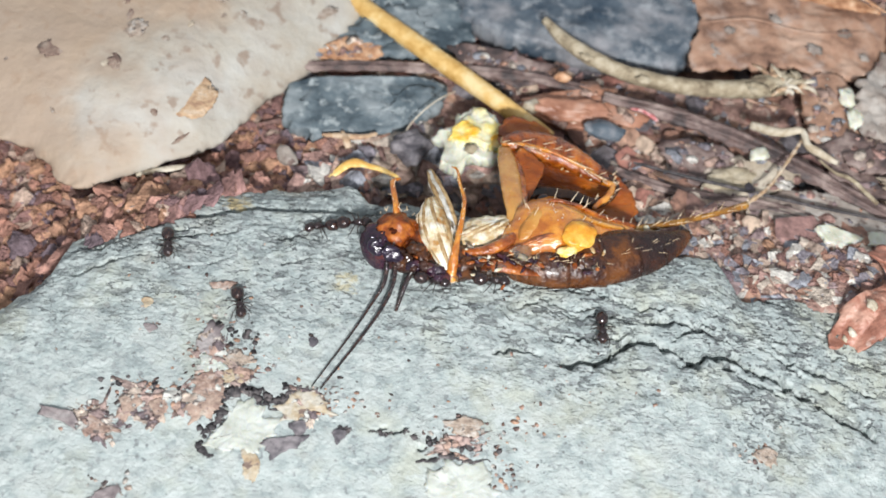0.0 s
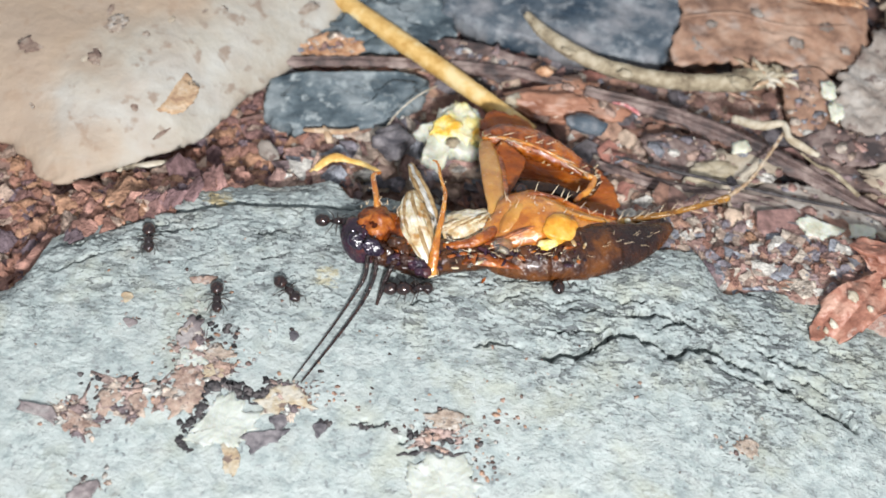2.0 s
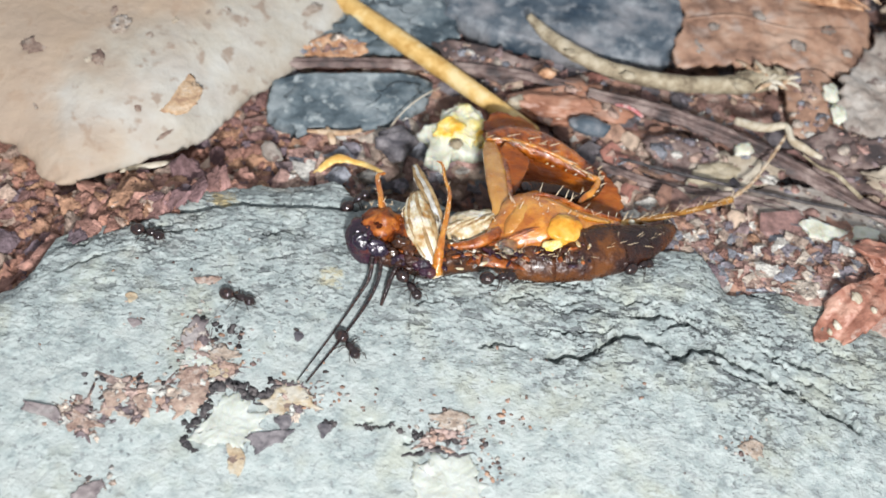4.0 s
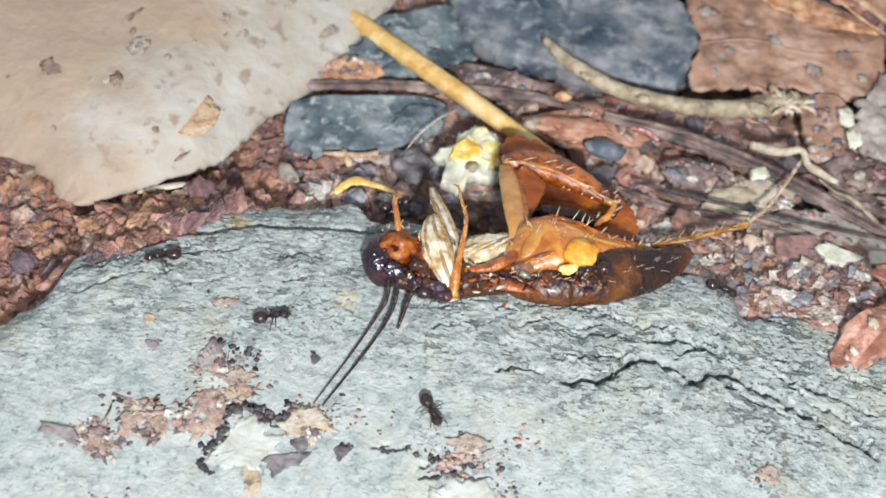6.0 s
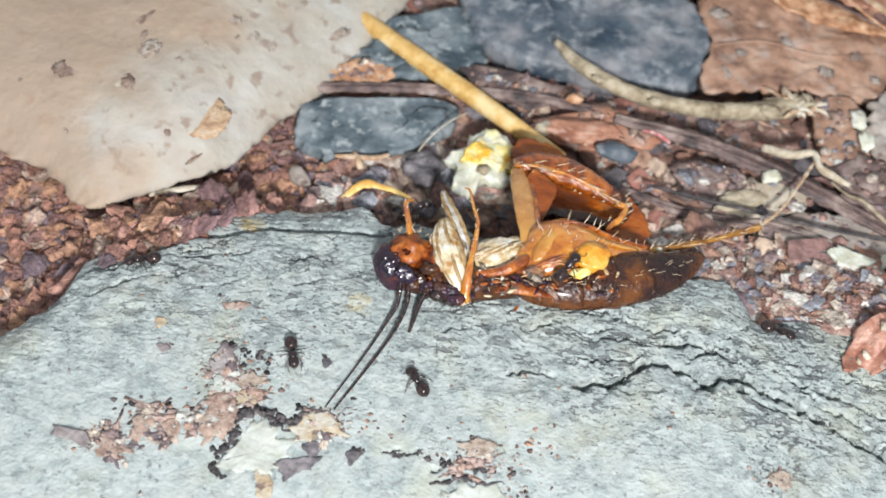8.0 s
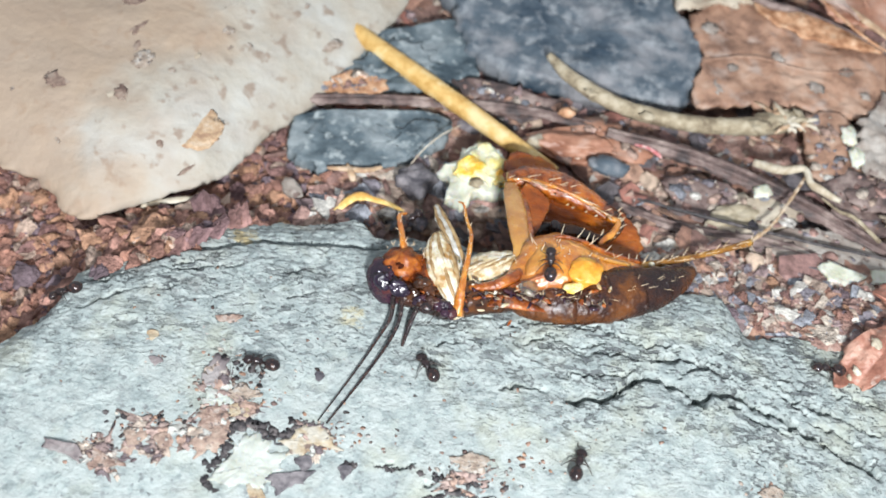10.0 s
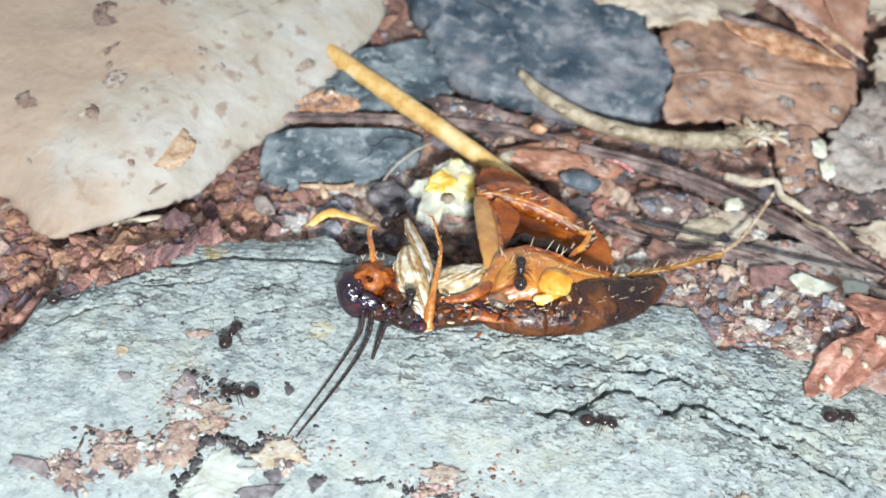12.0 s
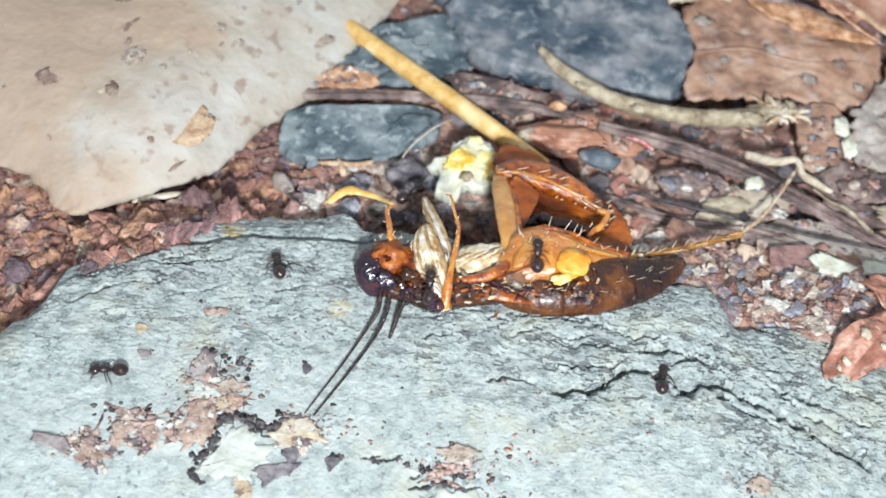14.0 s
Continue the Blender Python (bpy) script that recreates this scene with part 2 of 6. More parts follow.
M_FOOD = make_material("white_food", [(0.38, 0.395, 0.345), (0.455, 0.475, 0.43), (0.51, 0.53, 0.495)], 0.7, 8, 0.65, 0.5, 2.5, sss=0.1)
M_YOLK = make_material("yellow_crumb", [(0.70, 0.36, 0.03), (0.78, 0.55, 0.12), (0.75, 0.66, 0.35)], 1.0, 5, 0.4, 0.4, 4, sss=0.2)
M_AMBER = make_material("amber_chitin", [(0.11, 0.022, 0.003), (0.30, 0.068, 0.006), (0.48, 0.15, 0.016)], 0.8, 7, 0.28, 1.0, 2.6, coat=0.15, clear=0.1, sss=0.15, spec=0.6)
M_CHITIN = make_material("dark_chitin", [(0.012, 0.005, 0.014), (0.03, 0.009, 0.022), (0.085, 0.022, 0.02)], 0.9, 6, 0.2, 0.9, 1.6, coat=0.1, spec=0.6, bump_mm=0.22)
M_EYE = make_material("glossy_head", [(0.010, 0.005, 0.016), (0.022, 0.010, 0.03)], 1.0, 3, 0.22, 0.3, 2.4, coat=0.1, spec=0.6, bump_mm=0.1)
M_BROWN = make_material("brown_chitin", [(0.016, 0.007, 0.007), (0.045, 0.015, 0.008), (0.13, 0.042, 0.009)], 0.5, 7, 0.28, 1.0, 2.2, coat=0.08, bump_mm=0.2)
M_WING = make_material("wing_bud", [(0.46, 0.32, 0.16), (0.62, 0.54, 0.38), (0.70, 0.67, 0.59)], 1.1, 8, 0.26, 0.9, 2.2, coat=0.3, sss=0.1, speck=(0.36, 0.19, 0.06), speck_scale=0.9, speck_at=0.56, speck_soft=0.1)
M_FAT = make_material("yellow_fat", [(0.56, 0.21, 0.012), (0.68, 0.31, 0.03), (0.74, 0.42, 0.09)], 0.9, 5, 0.3, 0.5, 3, coat=0.4, sss=0.2)
M_HAIR = make_material("pale_bristle", [(0.6, 0.45, 0.28), (0.75, 0.62, 0.45)], 2, 2, 0.3, 0.0, 4)
M_ANT = make_material("ant_chitin", [(0.010, 0.006, 0.007), (0.022, 0.012, 0.012), (0.05, 0.022, 0.016)], 3, 3, 0.18, 0.2, 8, coat=0.3)
M_ANT_LEG = make_material("ant_leg", [(0.016, 0.010, 0.009), (0.035, 0.02, 0.014)], 3, 3, 0.35, 0.1, 8)
M_DUSK = make_material("dusky_chitin", [(0.016, 0.006, 0.003), (0.045, 0.015, 0.005), (0.11, 0.036, 0.008)], 0.6, 5, 0.16, 0.6, 1.6, coat=0.2)
M_CLEAR = make_material("clear_chitin", [(0.36, 0.095, 0.008), (0.52, 0.175, 0.014), (0.66, 0.28, 0.04)], 0.9, 7, 0.22, 0.9, 2.6, coat=0.25, clear=0.1, sss=0.2, spec=0.9)
M_SHINBONE = make_material("pale_amber_chitin", [(0.40, 0.155, 0.024), (0.49, 0.215, 0.038), (0.57, 0.29, 0.068)], 0.6, 6, 0.24, 0.6, 2.4, coat=0.3, clear=0.08, sss=0.2, spec=0.8)
M_MEMBRANE = make_material("amber_membrane", [(0.16, 0.032, 0.004), (0.34, 0.078, 0.007), (0.48, 0.145, 0.015)], 0.45, 8, 0.3, 0.9, 2.0, stretch=(0.6, 1.2, 1), coat=0.2, clear=0.15, sss=0.15, bump_mm=0.2)
M_OLIVE = make_material("olive_amber_chitin", [(0.16, 0.062, 0.012), (0.33, 0.155, 0.03), (0.50, 0.27, 0.06)], 0.6, 7, 0.24, 0.8, 2.4, coat=0.2, sss=0.1)
M_SILVER = make_material("silvery_wing", [(0.36, 0.32, 0.26), (0.54, 0.53, 0.49), (0.66, 0.67, 0.66)], 1.0, 8, 0.24, 0.9, 2.6, coat=0.3)
M_GREYLEAF = make_material("grey_leaf", [(0.21, 0.165, 0.14), (0.33, 0.285, 0.25), (0.44, 0.405, 0.37)], 0.4, 11, 0.8, 0.7, 2.5, speck=(0.16, 0.115, 0.10), speck_scale=0.9, speck_at=0.58)
M_VEIN = make_material("wing_vein", [(0.22, 0.125, 0.045), (0.42, 0.30, 0.16)], 2, 3, 0.4, 0.2, 4)
M_FOOT = make_material("foot_chitin", [(0.36, 0.22, 0.12), (0.52, 0.38, 0.25), (0.64, 0.54, 0.42)], 2, 4, 0.3, 0.4, 5, coat=0.2)
M_DROP = make_material("droplet", [(0.62, 0.55, 0.45), (0.80, 0.77, 0.72)], 2, 4, 0.06, 0.3, 3, coat=0.3, clear=0.93)
M_YOLKPALE = make_material("pale_yolk", [(0.72, 0.60, 0.20), (0.76, 0.70, 0.42), (0.74, 0.72, 0.55)], 1.0, 5, 0.4, 0.4, 4, sss=0.2)
M_DARKGRIT = make_material("dark_grit", [(0.02, 0.018, 0.02), (0.045, 0.04, 0.043), (0.11, 0.095, 0.095)], 1.5, 6, 0.6, 0.7, 4)
M_PINK = make_material("pink_scale", [(0.45, 0.12, 0.12), (0.62, 0.28, 0.28), (0.7, 0.5, 0.46)], 2, 3, 0.3, 0.2, 4)
M_RUSTPALE = make_material("tan_flake", [(0.36, 0.22, 0.14), (0.50, 0.34, 0.21), (0.58, 0.45, 0.33)], 1.3, 7, 0.8, 0.7, 4)
M_BEIGE = make_material("beige_leaf", [(0.30, 0.235, 0.175), (0.45, 0.38, 0.295), (0.55, 0.49, 0.40)], 0.35, 10, 0.75, 0.6, 2.5, speck=(0.2, 0.14, 0.11), speck_scale=0.9, speck_at=0.64)
M_SALMON = make_material("salmon_leaf", [(0.20, 0.075, 0.05), (0.37, 0.165, 0.115), (0.50, 0.29, 0.22)], 0.5, 11, 0.4, 0.9, 1.6, speck=(0.55, 0.42, 0.36), speck_scale=0.9, speck_at=0.63, speck_soft=0.1, bump_mm=0.3)
M_PINKISH = make_material("pinkish_leaf", [(0.30, 0.19, 0.15), (0.44, 0.32, 0.27), (0.52, 0.44, 0.38)], 0.8, 7, 0.6, 0.5, 3.0)
M_SPOT = make_material("dark_red_chitin", [(0.03, 0.007, 0.004), (0.16, 0.034, 0.008)], 1.6, 5, 0.8, 0.6, 2.5, spec=0.1)
M_FACE = make_material("rough_face", [(0.07, 0.013, 0.004), (0.24, 0.052, 0.007), (0.42, 0.13, 0.02)], 1.3, 8, 0.35, 0.9, 2.5, sss=0.1)
M_DARKFLAKE = make_material("dark_flake", [(0.06, 0.055, 0.065), (0.12, 0.11, 0.12), (0.22, 0.20, 0.21)], 1.0, 6, 0.7, 0.5, 3)
M_DULLRUST = make_material("dull_rust", [(0.19, 0.125, 0.105), (0.32, 0.22, 0.175), (0.41, 0.34, 0.30)], 2.2, 7, 0.85, 0.8, 4, speck=(0.10, 0.08, 0.075), speck_scale=2.6, speck_at=0.60)
M_DULLTAN = make_material("dull_tan", [(0.22, 0.165, 0.13), (0.36, 0.29, 0.235), (0.45, 0.41, 0.37)], 2.2, 7, 0.85, 0.8, 4, speck=(0.12, 0.10, 0.09), speck_scale=2.6, speck_at=0.60)
M_PETAL = make_material("dry_petal", [(0.62, 0.30, 0.06), (0.76, 0.48, 0.14), (0.80, 0.60, 0.28)], 0.9, 6, 0.5, 0.4, 4, sss=0.1)
M_LEAFSPOT = make_material("rotted_spot", [(0.13, 0.085, 0.07), (0.24, 0.165, 0.13), (0.34, 0.27, 0.22)], 1.2, 7, 0.85, 0.6, 3)
M_RUST = make_material("rusty_flake", [(0.30, 0.14, 0.07), (0.50, 0.27, 0.15), (0.62, 0.42, 0.28)], 1.2, 7, 0.8, 0.6, 4)


# ---------------------------------------------------------------- shapes
def part(name, bm, material, parent=None, label=""):
    """Links a bmesh as one mesh object, under a thing or a part."""
    me = bpy.data.meshes.new(name)
    bm.to_mesh(me)
    bm.free()
    for p in me.polygons:
        p.use_smooth = True
    me.materials.append(material)
    ob = new(name, me)
    ob.parent = parent
    if label:
        ob["label"] = label
    return ob


def thing(name, at, label, category, group=""):
    """An empty at the thing's base; its parts hang under it."""
    ob = new(name)
    ob.empty_display_size = MM
    ob.location = [c * MM for c in at]
    return tagged(ob, label, category, group)


def spline(points, n):
    """A smooth line through the points, each a tuple of numbers."""
    p = np.array(points, float)
    if len(p) == 2:
        return [p[0] + (p[1] - p[0]) * k / (n - 1) for k in range(n)]
    p = np.vstack([2 * p[0] - p[1], p, 2 * p[-1] - p[-2]])
    out = []
    for k in range(n):
        u = k / (n - 1) * (len(p) - 3)
        i = min(int(u), len(p) - 4)
        f = u - i
        a, b, c, d = p[i:i + 4]
        out.append(0.5 * (2 * b + (c - a) * f + (2 * a - 5 * b + 4 * c - d) * f * f + (3 * b - a - 3 * c + d) * f ** 3))
    return out


def tube(points, sides=10, n=24, flat=1.0, rough=0.0, seed=0, bm=None, base=(0, 0, 0)):
    """A rounded limb through points of x, y, z and radius in mm; flat squeezes it along z."""
    bm = bm or bmesh.new()
    line = spline(points, n)
    rings = []
    off = Vector(base)
    for k, q in enumerate(line):
        c, r = Vector(q[:3]), max(q[3], 0.004)
        a = Vector(line[max(0, k - 1)][:3])
        b = Vector(line[min(n - 1, k + 1)][:3])
        d = (b - a).normalized()
        side = d.cross(Vector((0, 0, 1)))
        side = side.normalized() if side.length > 0.05 else Vector((1, 0, 0))
        up = side.cross(d).normalized()
        ring = []
        for j in range(sides):
            w = 2 * math.pi * j / sides
            e = 1 + rough * noise.noise(Vector((c.x * 1.7 + seed, c.y * 1.7 + 3 * math.cos(w), c.z + 3 * math.sin(w))))
            ring.append(bm.verts.new((c - off + side * math.cos(w) * r * e + up * math.sin(w) * r * e * flat) * MM))
        rings.append(ring)
    for a, b in zip(rings, rings[1:]):
        for j in range(sides):
            bm.faces.new((a[j], a[(j + 1) % sides], b[(j + 1) % sides], b[j]))
    bm.faces.new(rings[0][::-1])
    bm.faces.new(rings[-1])
    return bm


def blob(at, radii, turn=(0, 0, 0), rough=0.0, seed=0, fine=3, bm=None, base=(0, 0, 0), lump=1.0):
    """A rounded or lumpy body: an icosphere shaped by its three radii in mm."""
    own = bmesh.new()
    bmesh.ops.create_icosphere(own, subdivisions=fine, radius=1)
    m = Euler([radians(a) for a in turn]).to_matrix()
    for v in own.verts:
        e = 1 + rough * noise.fractal(v.co * 1.3 * lump + Vector((seed * 3.1, seed, 0)), 1, 2, 4)
        v.co = (m @ Vector(c * r for c, r in zip(v.co * e, radii)) + Vector(at) - Vector(base)) * MM
    if bm is None:
        return own
    me = bpy.data.meshes.new("own")
    own.to_mesh(me)
    own.free()
    bm.from_mesh(me)
    bpy.data.meshes.remove(me)
    return bm


@functools.lru_cache(None)
def crumb_shape(fine, seed):
    """Vertices and faces of an angular crumb about one unit in radius: a ball with uneven sides cut off."""
    rng = random.Random(seed * 7 + fine)
    own = bmesh.new()
    bmesh.ops.create_icosphere(own, subdivisions=fine, radius=1)
    cuts = [(Vector((rng.gauss(0, 1), rng.gauss(0, 1), rng.gauss(0, 1))).normalized(), rng.uniform(0.45, 0.8)) for _ in range(7)]
    for v in own.verts:
        for n, d in cuts:
            over = v.co.dot(n) - d
            if over > 0:
                v.co -= n * over
        v.co *= 1 + 0.45 * noise.fractal(v.co * 2.1 + Vector((seed * 5.1, 0, 2)), 0.7, 2, 4)
    out = [v.co.copy() for v in own.verts], [[v.index for v in f.verts] for f in own.faces]
    own.free()
    return out


def plate(outline, height, thick=0.4, rings=14, n=90, jag=0.15, seed=0, base=(0, 0, 0), smooth=True, wear=0.9):
    """A thin sheet inside a closed outline of x, y in mm, at height(x, y), with thickness and an uneven edge."""
    loop = list(outline) + [outline[0]]
    line = []
    if smooth:
        line = spline([outline[-1]] + loop + [outline[1]], n + 2 * (n // len(outline)))[n // len(outline):][:n]
    else:
        for k in range(n):
            u = k / n * len(outline)
            a, b = np.array(loop[int(u)]), np.array(loop[int(u) + 1])
            line.append(a + (b - a) * (u - int(u)))
    c = np.mean(outline, axis=0)
    bm, off = bmesh.new(), Vector(base)
    layers = []
    for lower in (0, 1):
        mid = bm.verts.new((Vector((c[0], c[1], height(c[0], c[1]) - lower * thick)) - off) * MM)
        grid = []
        for r in range(1, rings + 1):
            f = (r / rings) ** 0.8
            ring = []
            for k, q in enumerate(line):
                e = 1 + (jag * noise.fractal(Vector((q[0] * wear + seed, q[1] * wear, 0)), 1, 2, 4) / max(1, np.hypot(*(q - c))) if r == rings else 0)
                x, y = c + (q - c) * f * e
                thin = 0.35 if r == rings else 1
                z = height(x, y) - (thick * (0.5 + 0.5 * thin) if lower else thick * (0.5 - 0.5 * thin))
                ring.append(bm.verts.new((Vector((x, y, z)) - off) * MM))
            grid.append(ring)
        layers.append((mid, grid))
    for lower, (mid, grid) in enumerate(layers):
        for k in range(n):
            j = (k + 1) % n
            f = [mid, grid[0][k], grid[0][j]]
            bm.faces.new(f[::-1] if lower else f)
            for a, b in zip(grid, grid[1:]):
                f = [a[k], b[k], b[j], a[j]]
                bm.faces.new(f[::-1] if lower else f)
    top, low = layers[0][1][-1], layers[1][1][-1]
    for k in range(n):
        j = (k + 1) % n
        bm.faces.new((top[k], low[k], low[j], top[j]))
    bmesh.ops.recalc_face_normals(bm, faces=bm.faces)
    return bm


def sheet(xs, ys, height):
    """A surface over a grid of x and y in mm; returns vertices and faces in metres."""
    zs = [[height(x, y) for x in xs] for y in ys]
    verts = [(x * MM, y * MM, zs[j][i] * MM) for j, y in enumerate(ys) for i, x in enumerate(xs)]
    w = len(xs)
    faces = [(j * w + i, j * w + i + 1, (j + 1) * w + i + 1, (j + 1) * w + i) for j in range(len(ys) - 1) for i in range(w - 1)]
    return verts, faces


def mesh_thing(name, verts, faces, material, smooth=True):
    me = bpy.data.meshes.new(name)
    me.from_pydata(verts, [], faces)
    me.polygons.foreach_set("use_smooth", [smooth] * len(faces))
    me.materials.append(material)
    return new(name, me)


def fbm(x, y, s=0.0, octaves=4):
    return noise.fractal(Vector((x, y, s)), 1.0, 2.0, octaves)


# ---------------------------------------------------------------- the stone
EDGE = [(-60, -15), (-28.96, -13.46), (-25.93, -10.69), (-23.99, -7.43), (-23.53, -5.31), (-20.3, -2.89), (-17.96, -0.75), (-13.85, 0.54), (-7.33, 1.71), (-5.79, 0.5), (-0.23, 0.84),
        (5.77, -0.54), (13.77, -0.56), (16.75, -0.4), (18.43, -2.61), (24.56, -1.57), (28.8, -2.2), (34.08, -2.56), (70, -6)]
CRACKS = [  # lines of x, y, then width and depth
    ([(3.27, -9.54), (4.41, -9.16), (6.1, -9.26)], 0.12, 0.4),
    ([(6.38, -8.48), (7.86, -7.77), (9.39, -7.75)], 0.12, 0.4),
    ([(7.64, -9.66), (9.29, -9.16), (10.66, -8.32), (11.92, -7.33), (13.01, -7.34), (14.31, -7.71), (15.39, -8.46)], 0.24, 0.6),
    ([(13.96, -6.91), (15.33, -5.97), (17.04, -6.4), (19.27, -6.42), (23.15, -7.15), (26.75, -7.71)], 0.13, 0.45),
    ([(14.82, -8.56), (16.69, -7.32), (17.77, -7.37), (19.38, -7.88), (22.35, -9), (24.29, -9.88), (26.5, -10.37)], 0.25, 0.6),
    ([(13.8, -7.41), (15.32, -7.93), (16.41, -7.44)], 0.12, 0.4),
    ([(18.8, -4.9), (21.18, -5.71), (24.62, -5.61), (27.34, -5.87)], 0.12, 0.35),
    ([(7.3, -4.3), (9.41, -4.44), (11.52, -5.19), (13.95, -4.91)], 0.12, 0.35),
    ([(2.85, -5.23), (5.92, -4.54), (8.72, -4.64)], 0.1, 0.3),
    ([(7.08, -6.27), (10.17, -6.03), (13.61, -5.85)], 0.1, 0.3),
    ([(11.21, -6.37), (13.26, -5.63), (16.37, -5.63)], 0.1, 0.3),
    ([(-2.98, -15.64), (-2.01, -15.7), (-0.88, -15.34)], 0.1, 0.35),
    ([(-0.17, -16.37), (1.67, -15.84), (4.22, -15.92)], 0.13, 0.4),
    ([(-23.13, -7.12), (-20.49, -5.48), (-17.27, -4.4), (-14.78, -3)], 0.12, 0.3),
    ([(-18.73, -5.51), (-15.9, -4.25), (-13.2, -3.69)], 0.1, 0.25),
    ([(-22.38, -8.44), (-19.45, -6.69), (-16.85, -6.03)], 0.1, 0.25),
    ([(18.54, -1.84), (20.3, -2.17), (21.99, -3.55)], 0.12, 0.4),
    ([(4.01, -6.58), (5.99, -5.52), (7.75, -5.95), (9.45, -5.34)], 0.1, 0.3),
    ([(8.9, -8.14), (10.57, -7.47), (11.56, -6.6), (13.62, -6.57)], 0.1, 0.35),
    ([(16.38, -4.5), (18.11, -4.82), (19.81, -5.54), (21.14, -6.58)], 0.1, 0.35),
    ([(17.01, -8.16), (18.68, -8.92), (20.68, -9.08), (21.97, -9.81)], 0.1, 0.35),
    ([(21.11, -7.1), (23.08, -8.12), (25.37, -8.88)], 0.11, 0.4),
    ([(-0.23, -5.67), (1.43, -4.97), (2.82, -4.98)], 0.09, 0.25),
    ([(-0.7, -7.38), (1.26, -6.56), (2.32, -6.87)], 0.09, 0.25),
    ([(-11.32, -4.22), (-9.71, -3.42), (-7.6, -3.36)], 0.09, 0.25),
    ([(-14.65, -6.49), (-13.12, -5.6), (-11.07, -5.37)], 0.09, 0.22),
    ([(-9.96, -5.68), (-8.71, -4.96), (-7.66, -4.95)], 0.1, 0.25),
]


def near_line(x, y, line):
    best = 9.0
    for (ax, ay), (bx, by) in zip(line, line[1:]):
        ux, uy = bx - ax, by - ay
        f = min(1, max(0, ((x - ax) * ux + (y - ay) * uy) / (ux * ux + uy * uy)))
        best = min(best, math.hypot(x - ax - f * ux, y - ay - f * uy))
    return best


LEDGE = [(-60, -13), (-24.2, -9.43), (-23.05, -6.55), (-17.63, -3.23), (-12.67, -1.37), (-5.9, -0.71), (-0.1, -0.58), (60, 20)]


def along(line, x):
    """The y of a broken line at x."""
    for (ax, ay), (bx, by) in zip(line, line[1:]):
        if x <= bx:
            return ay + (by - ay) * (x - ax) / (bx - ax)
    return line[-1][1]


def stone_edge(x):
    return along(EDGE, x)


def stone_base(x, y):
    """The stone's broad form: a low dome with a rounded far edge."""
    d = stone_edge(x) + 0.5 * fbm(x * 0.35, 3.0, 2) - y
    z = 0.35 - 0.00035 * x * x - 0.0006 * (y + 12) ** 2
    z -= 0.16 * max(0.0, x - 16)
    if d < 3.5:
        z -= 0.045 * (3.5 - d) ** 2
    left = min(1.0, max(0.0, (-5 - x) / 5))
    if d < 6:
        z -= 0.022 * left * (6 - d) ** 2
    step = y - along(LEDGE, x) - 0.3 * fbm(x * 0.5, 1.0, 6)
    if step > -0.4:
        z -= 0.3 * min(1, (step + 0.4) / 0.5) + 0.45 * math.exp(-(step / 0.22) ** 2) * min(1, max(0, (4 - x) / 4)) * min(1, max(0, (x + 20) / 4))
    if d < 0:
        z += 1.6 * d
    z -= 2.0 * max(0, abs(x) - 52) + 2.0 * max(0, -52 - y)
    return max(z, -9.0)


def stone_z(x, y):
    z = stone_base(x, y)
    if z < -8 or abs(x) > 36 or y < -27:
        return z
    d = stone_edge(x) - y
    wx, wy = x + 1.2 * fbm(x * 0.2, y * 0.2, 31), y + 0.8 * fbm(x * 0.15, y * 0.3, 37)
    # split layers: thin sheets end in little steps, more so towards the far edge
    leaf = 1 - abs(noise.fractal(Vector((wx * 0.17, wy * 0.8, 4.0)), 0.8, 2.2, 5)) * 1.9
    strong = 0.03 + 0.17 / (1 + math.exp((d - 8.0 - 2.0 * noise.noise(Vector((x * 0.12, 2, 8)))) / 1.6))
    z += 0.35 * strong * (leaf * leaf - 0.4) + 0.15 * fbm(x * 0.3, y * 0.3, 7)
    z += (0.015 + 0.35 * strong) * fbm(x * 0.8, y * 1.3, 11, 3)
    # sheets that overlap like scales: each rises slowly and breaks off short at its far side
    for sx, sy, s, tall in ((0.34, 0.85, 51.0, 0.4), (0.72, 1.5, 57.0, 0.5)):
        u = 2.4 * noise.fractal(Vector((wx * sx, wy * sy, s)), 0.8, 2.0, 3) + 0.55 * sy * wy
        u -= math.floor(u)
        gate = min(1, max(0, 2.2 * noise.noise(Vector((x * 0.5, y * 0.6, s + 3))) + 0.55))
        z += tall * gate * strong * (min(u / 0.85, (1 - u) / 0.15) - 0.4)
    for line, width, depth in CRACKS:
        if min(p[0] for p in line) - 1 < x < max(p[0] for p in line) + 1 and min(p[1] for p in line) - 1 < y < max(p[1] for p in line) + 1:
            off = near_line(x + 0.3 * fbm(x * 0.9, y * 0.9, 21), y + 0.40 * fbm(x * 1.6, y * 0.7, 23, 5), line)
            wide = width * (0.35 + 1.7 * abs(noise.noise(Vector((x * 0.55, y * 0.6, 3)))))
            deep = 1.15 if depth > 0.5 else min(1.0, max(0.0, 0.55 + 1.8 * noise.noise(Vector((x * 0.45, y * 0.8, 9)))))
            z -= 2.3 * depth * deep * math.exp(-(off / wide) ** 2)
    return z


xs = list(np.arange(-60, -34, 1.0)) + list(np.arange(-34, 36, 0.125)) + list(np.arange(36, 60.5, 1.0))
ys = list(np.arange(-60, -27, 1.0)) + list(np.arange(-27, -16, 0.15)) + list(np.arange(-16, 2.5, 0.08)) + list(np.arange(2.5, 6.01, 0.15))
stone = mesh_thing("stone", *sheet(xs, ys, stone_z), M_STONE)
tagged(stone, "pale grey slate stone with split layers and dark cracks", "stone")



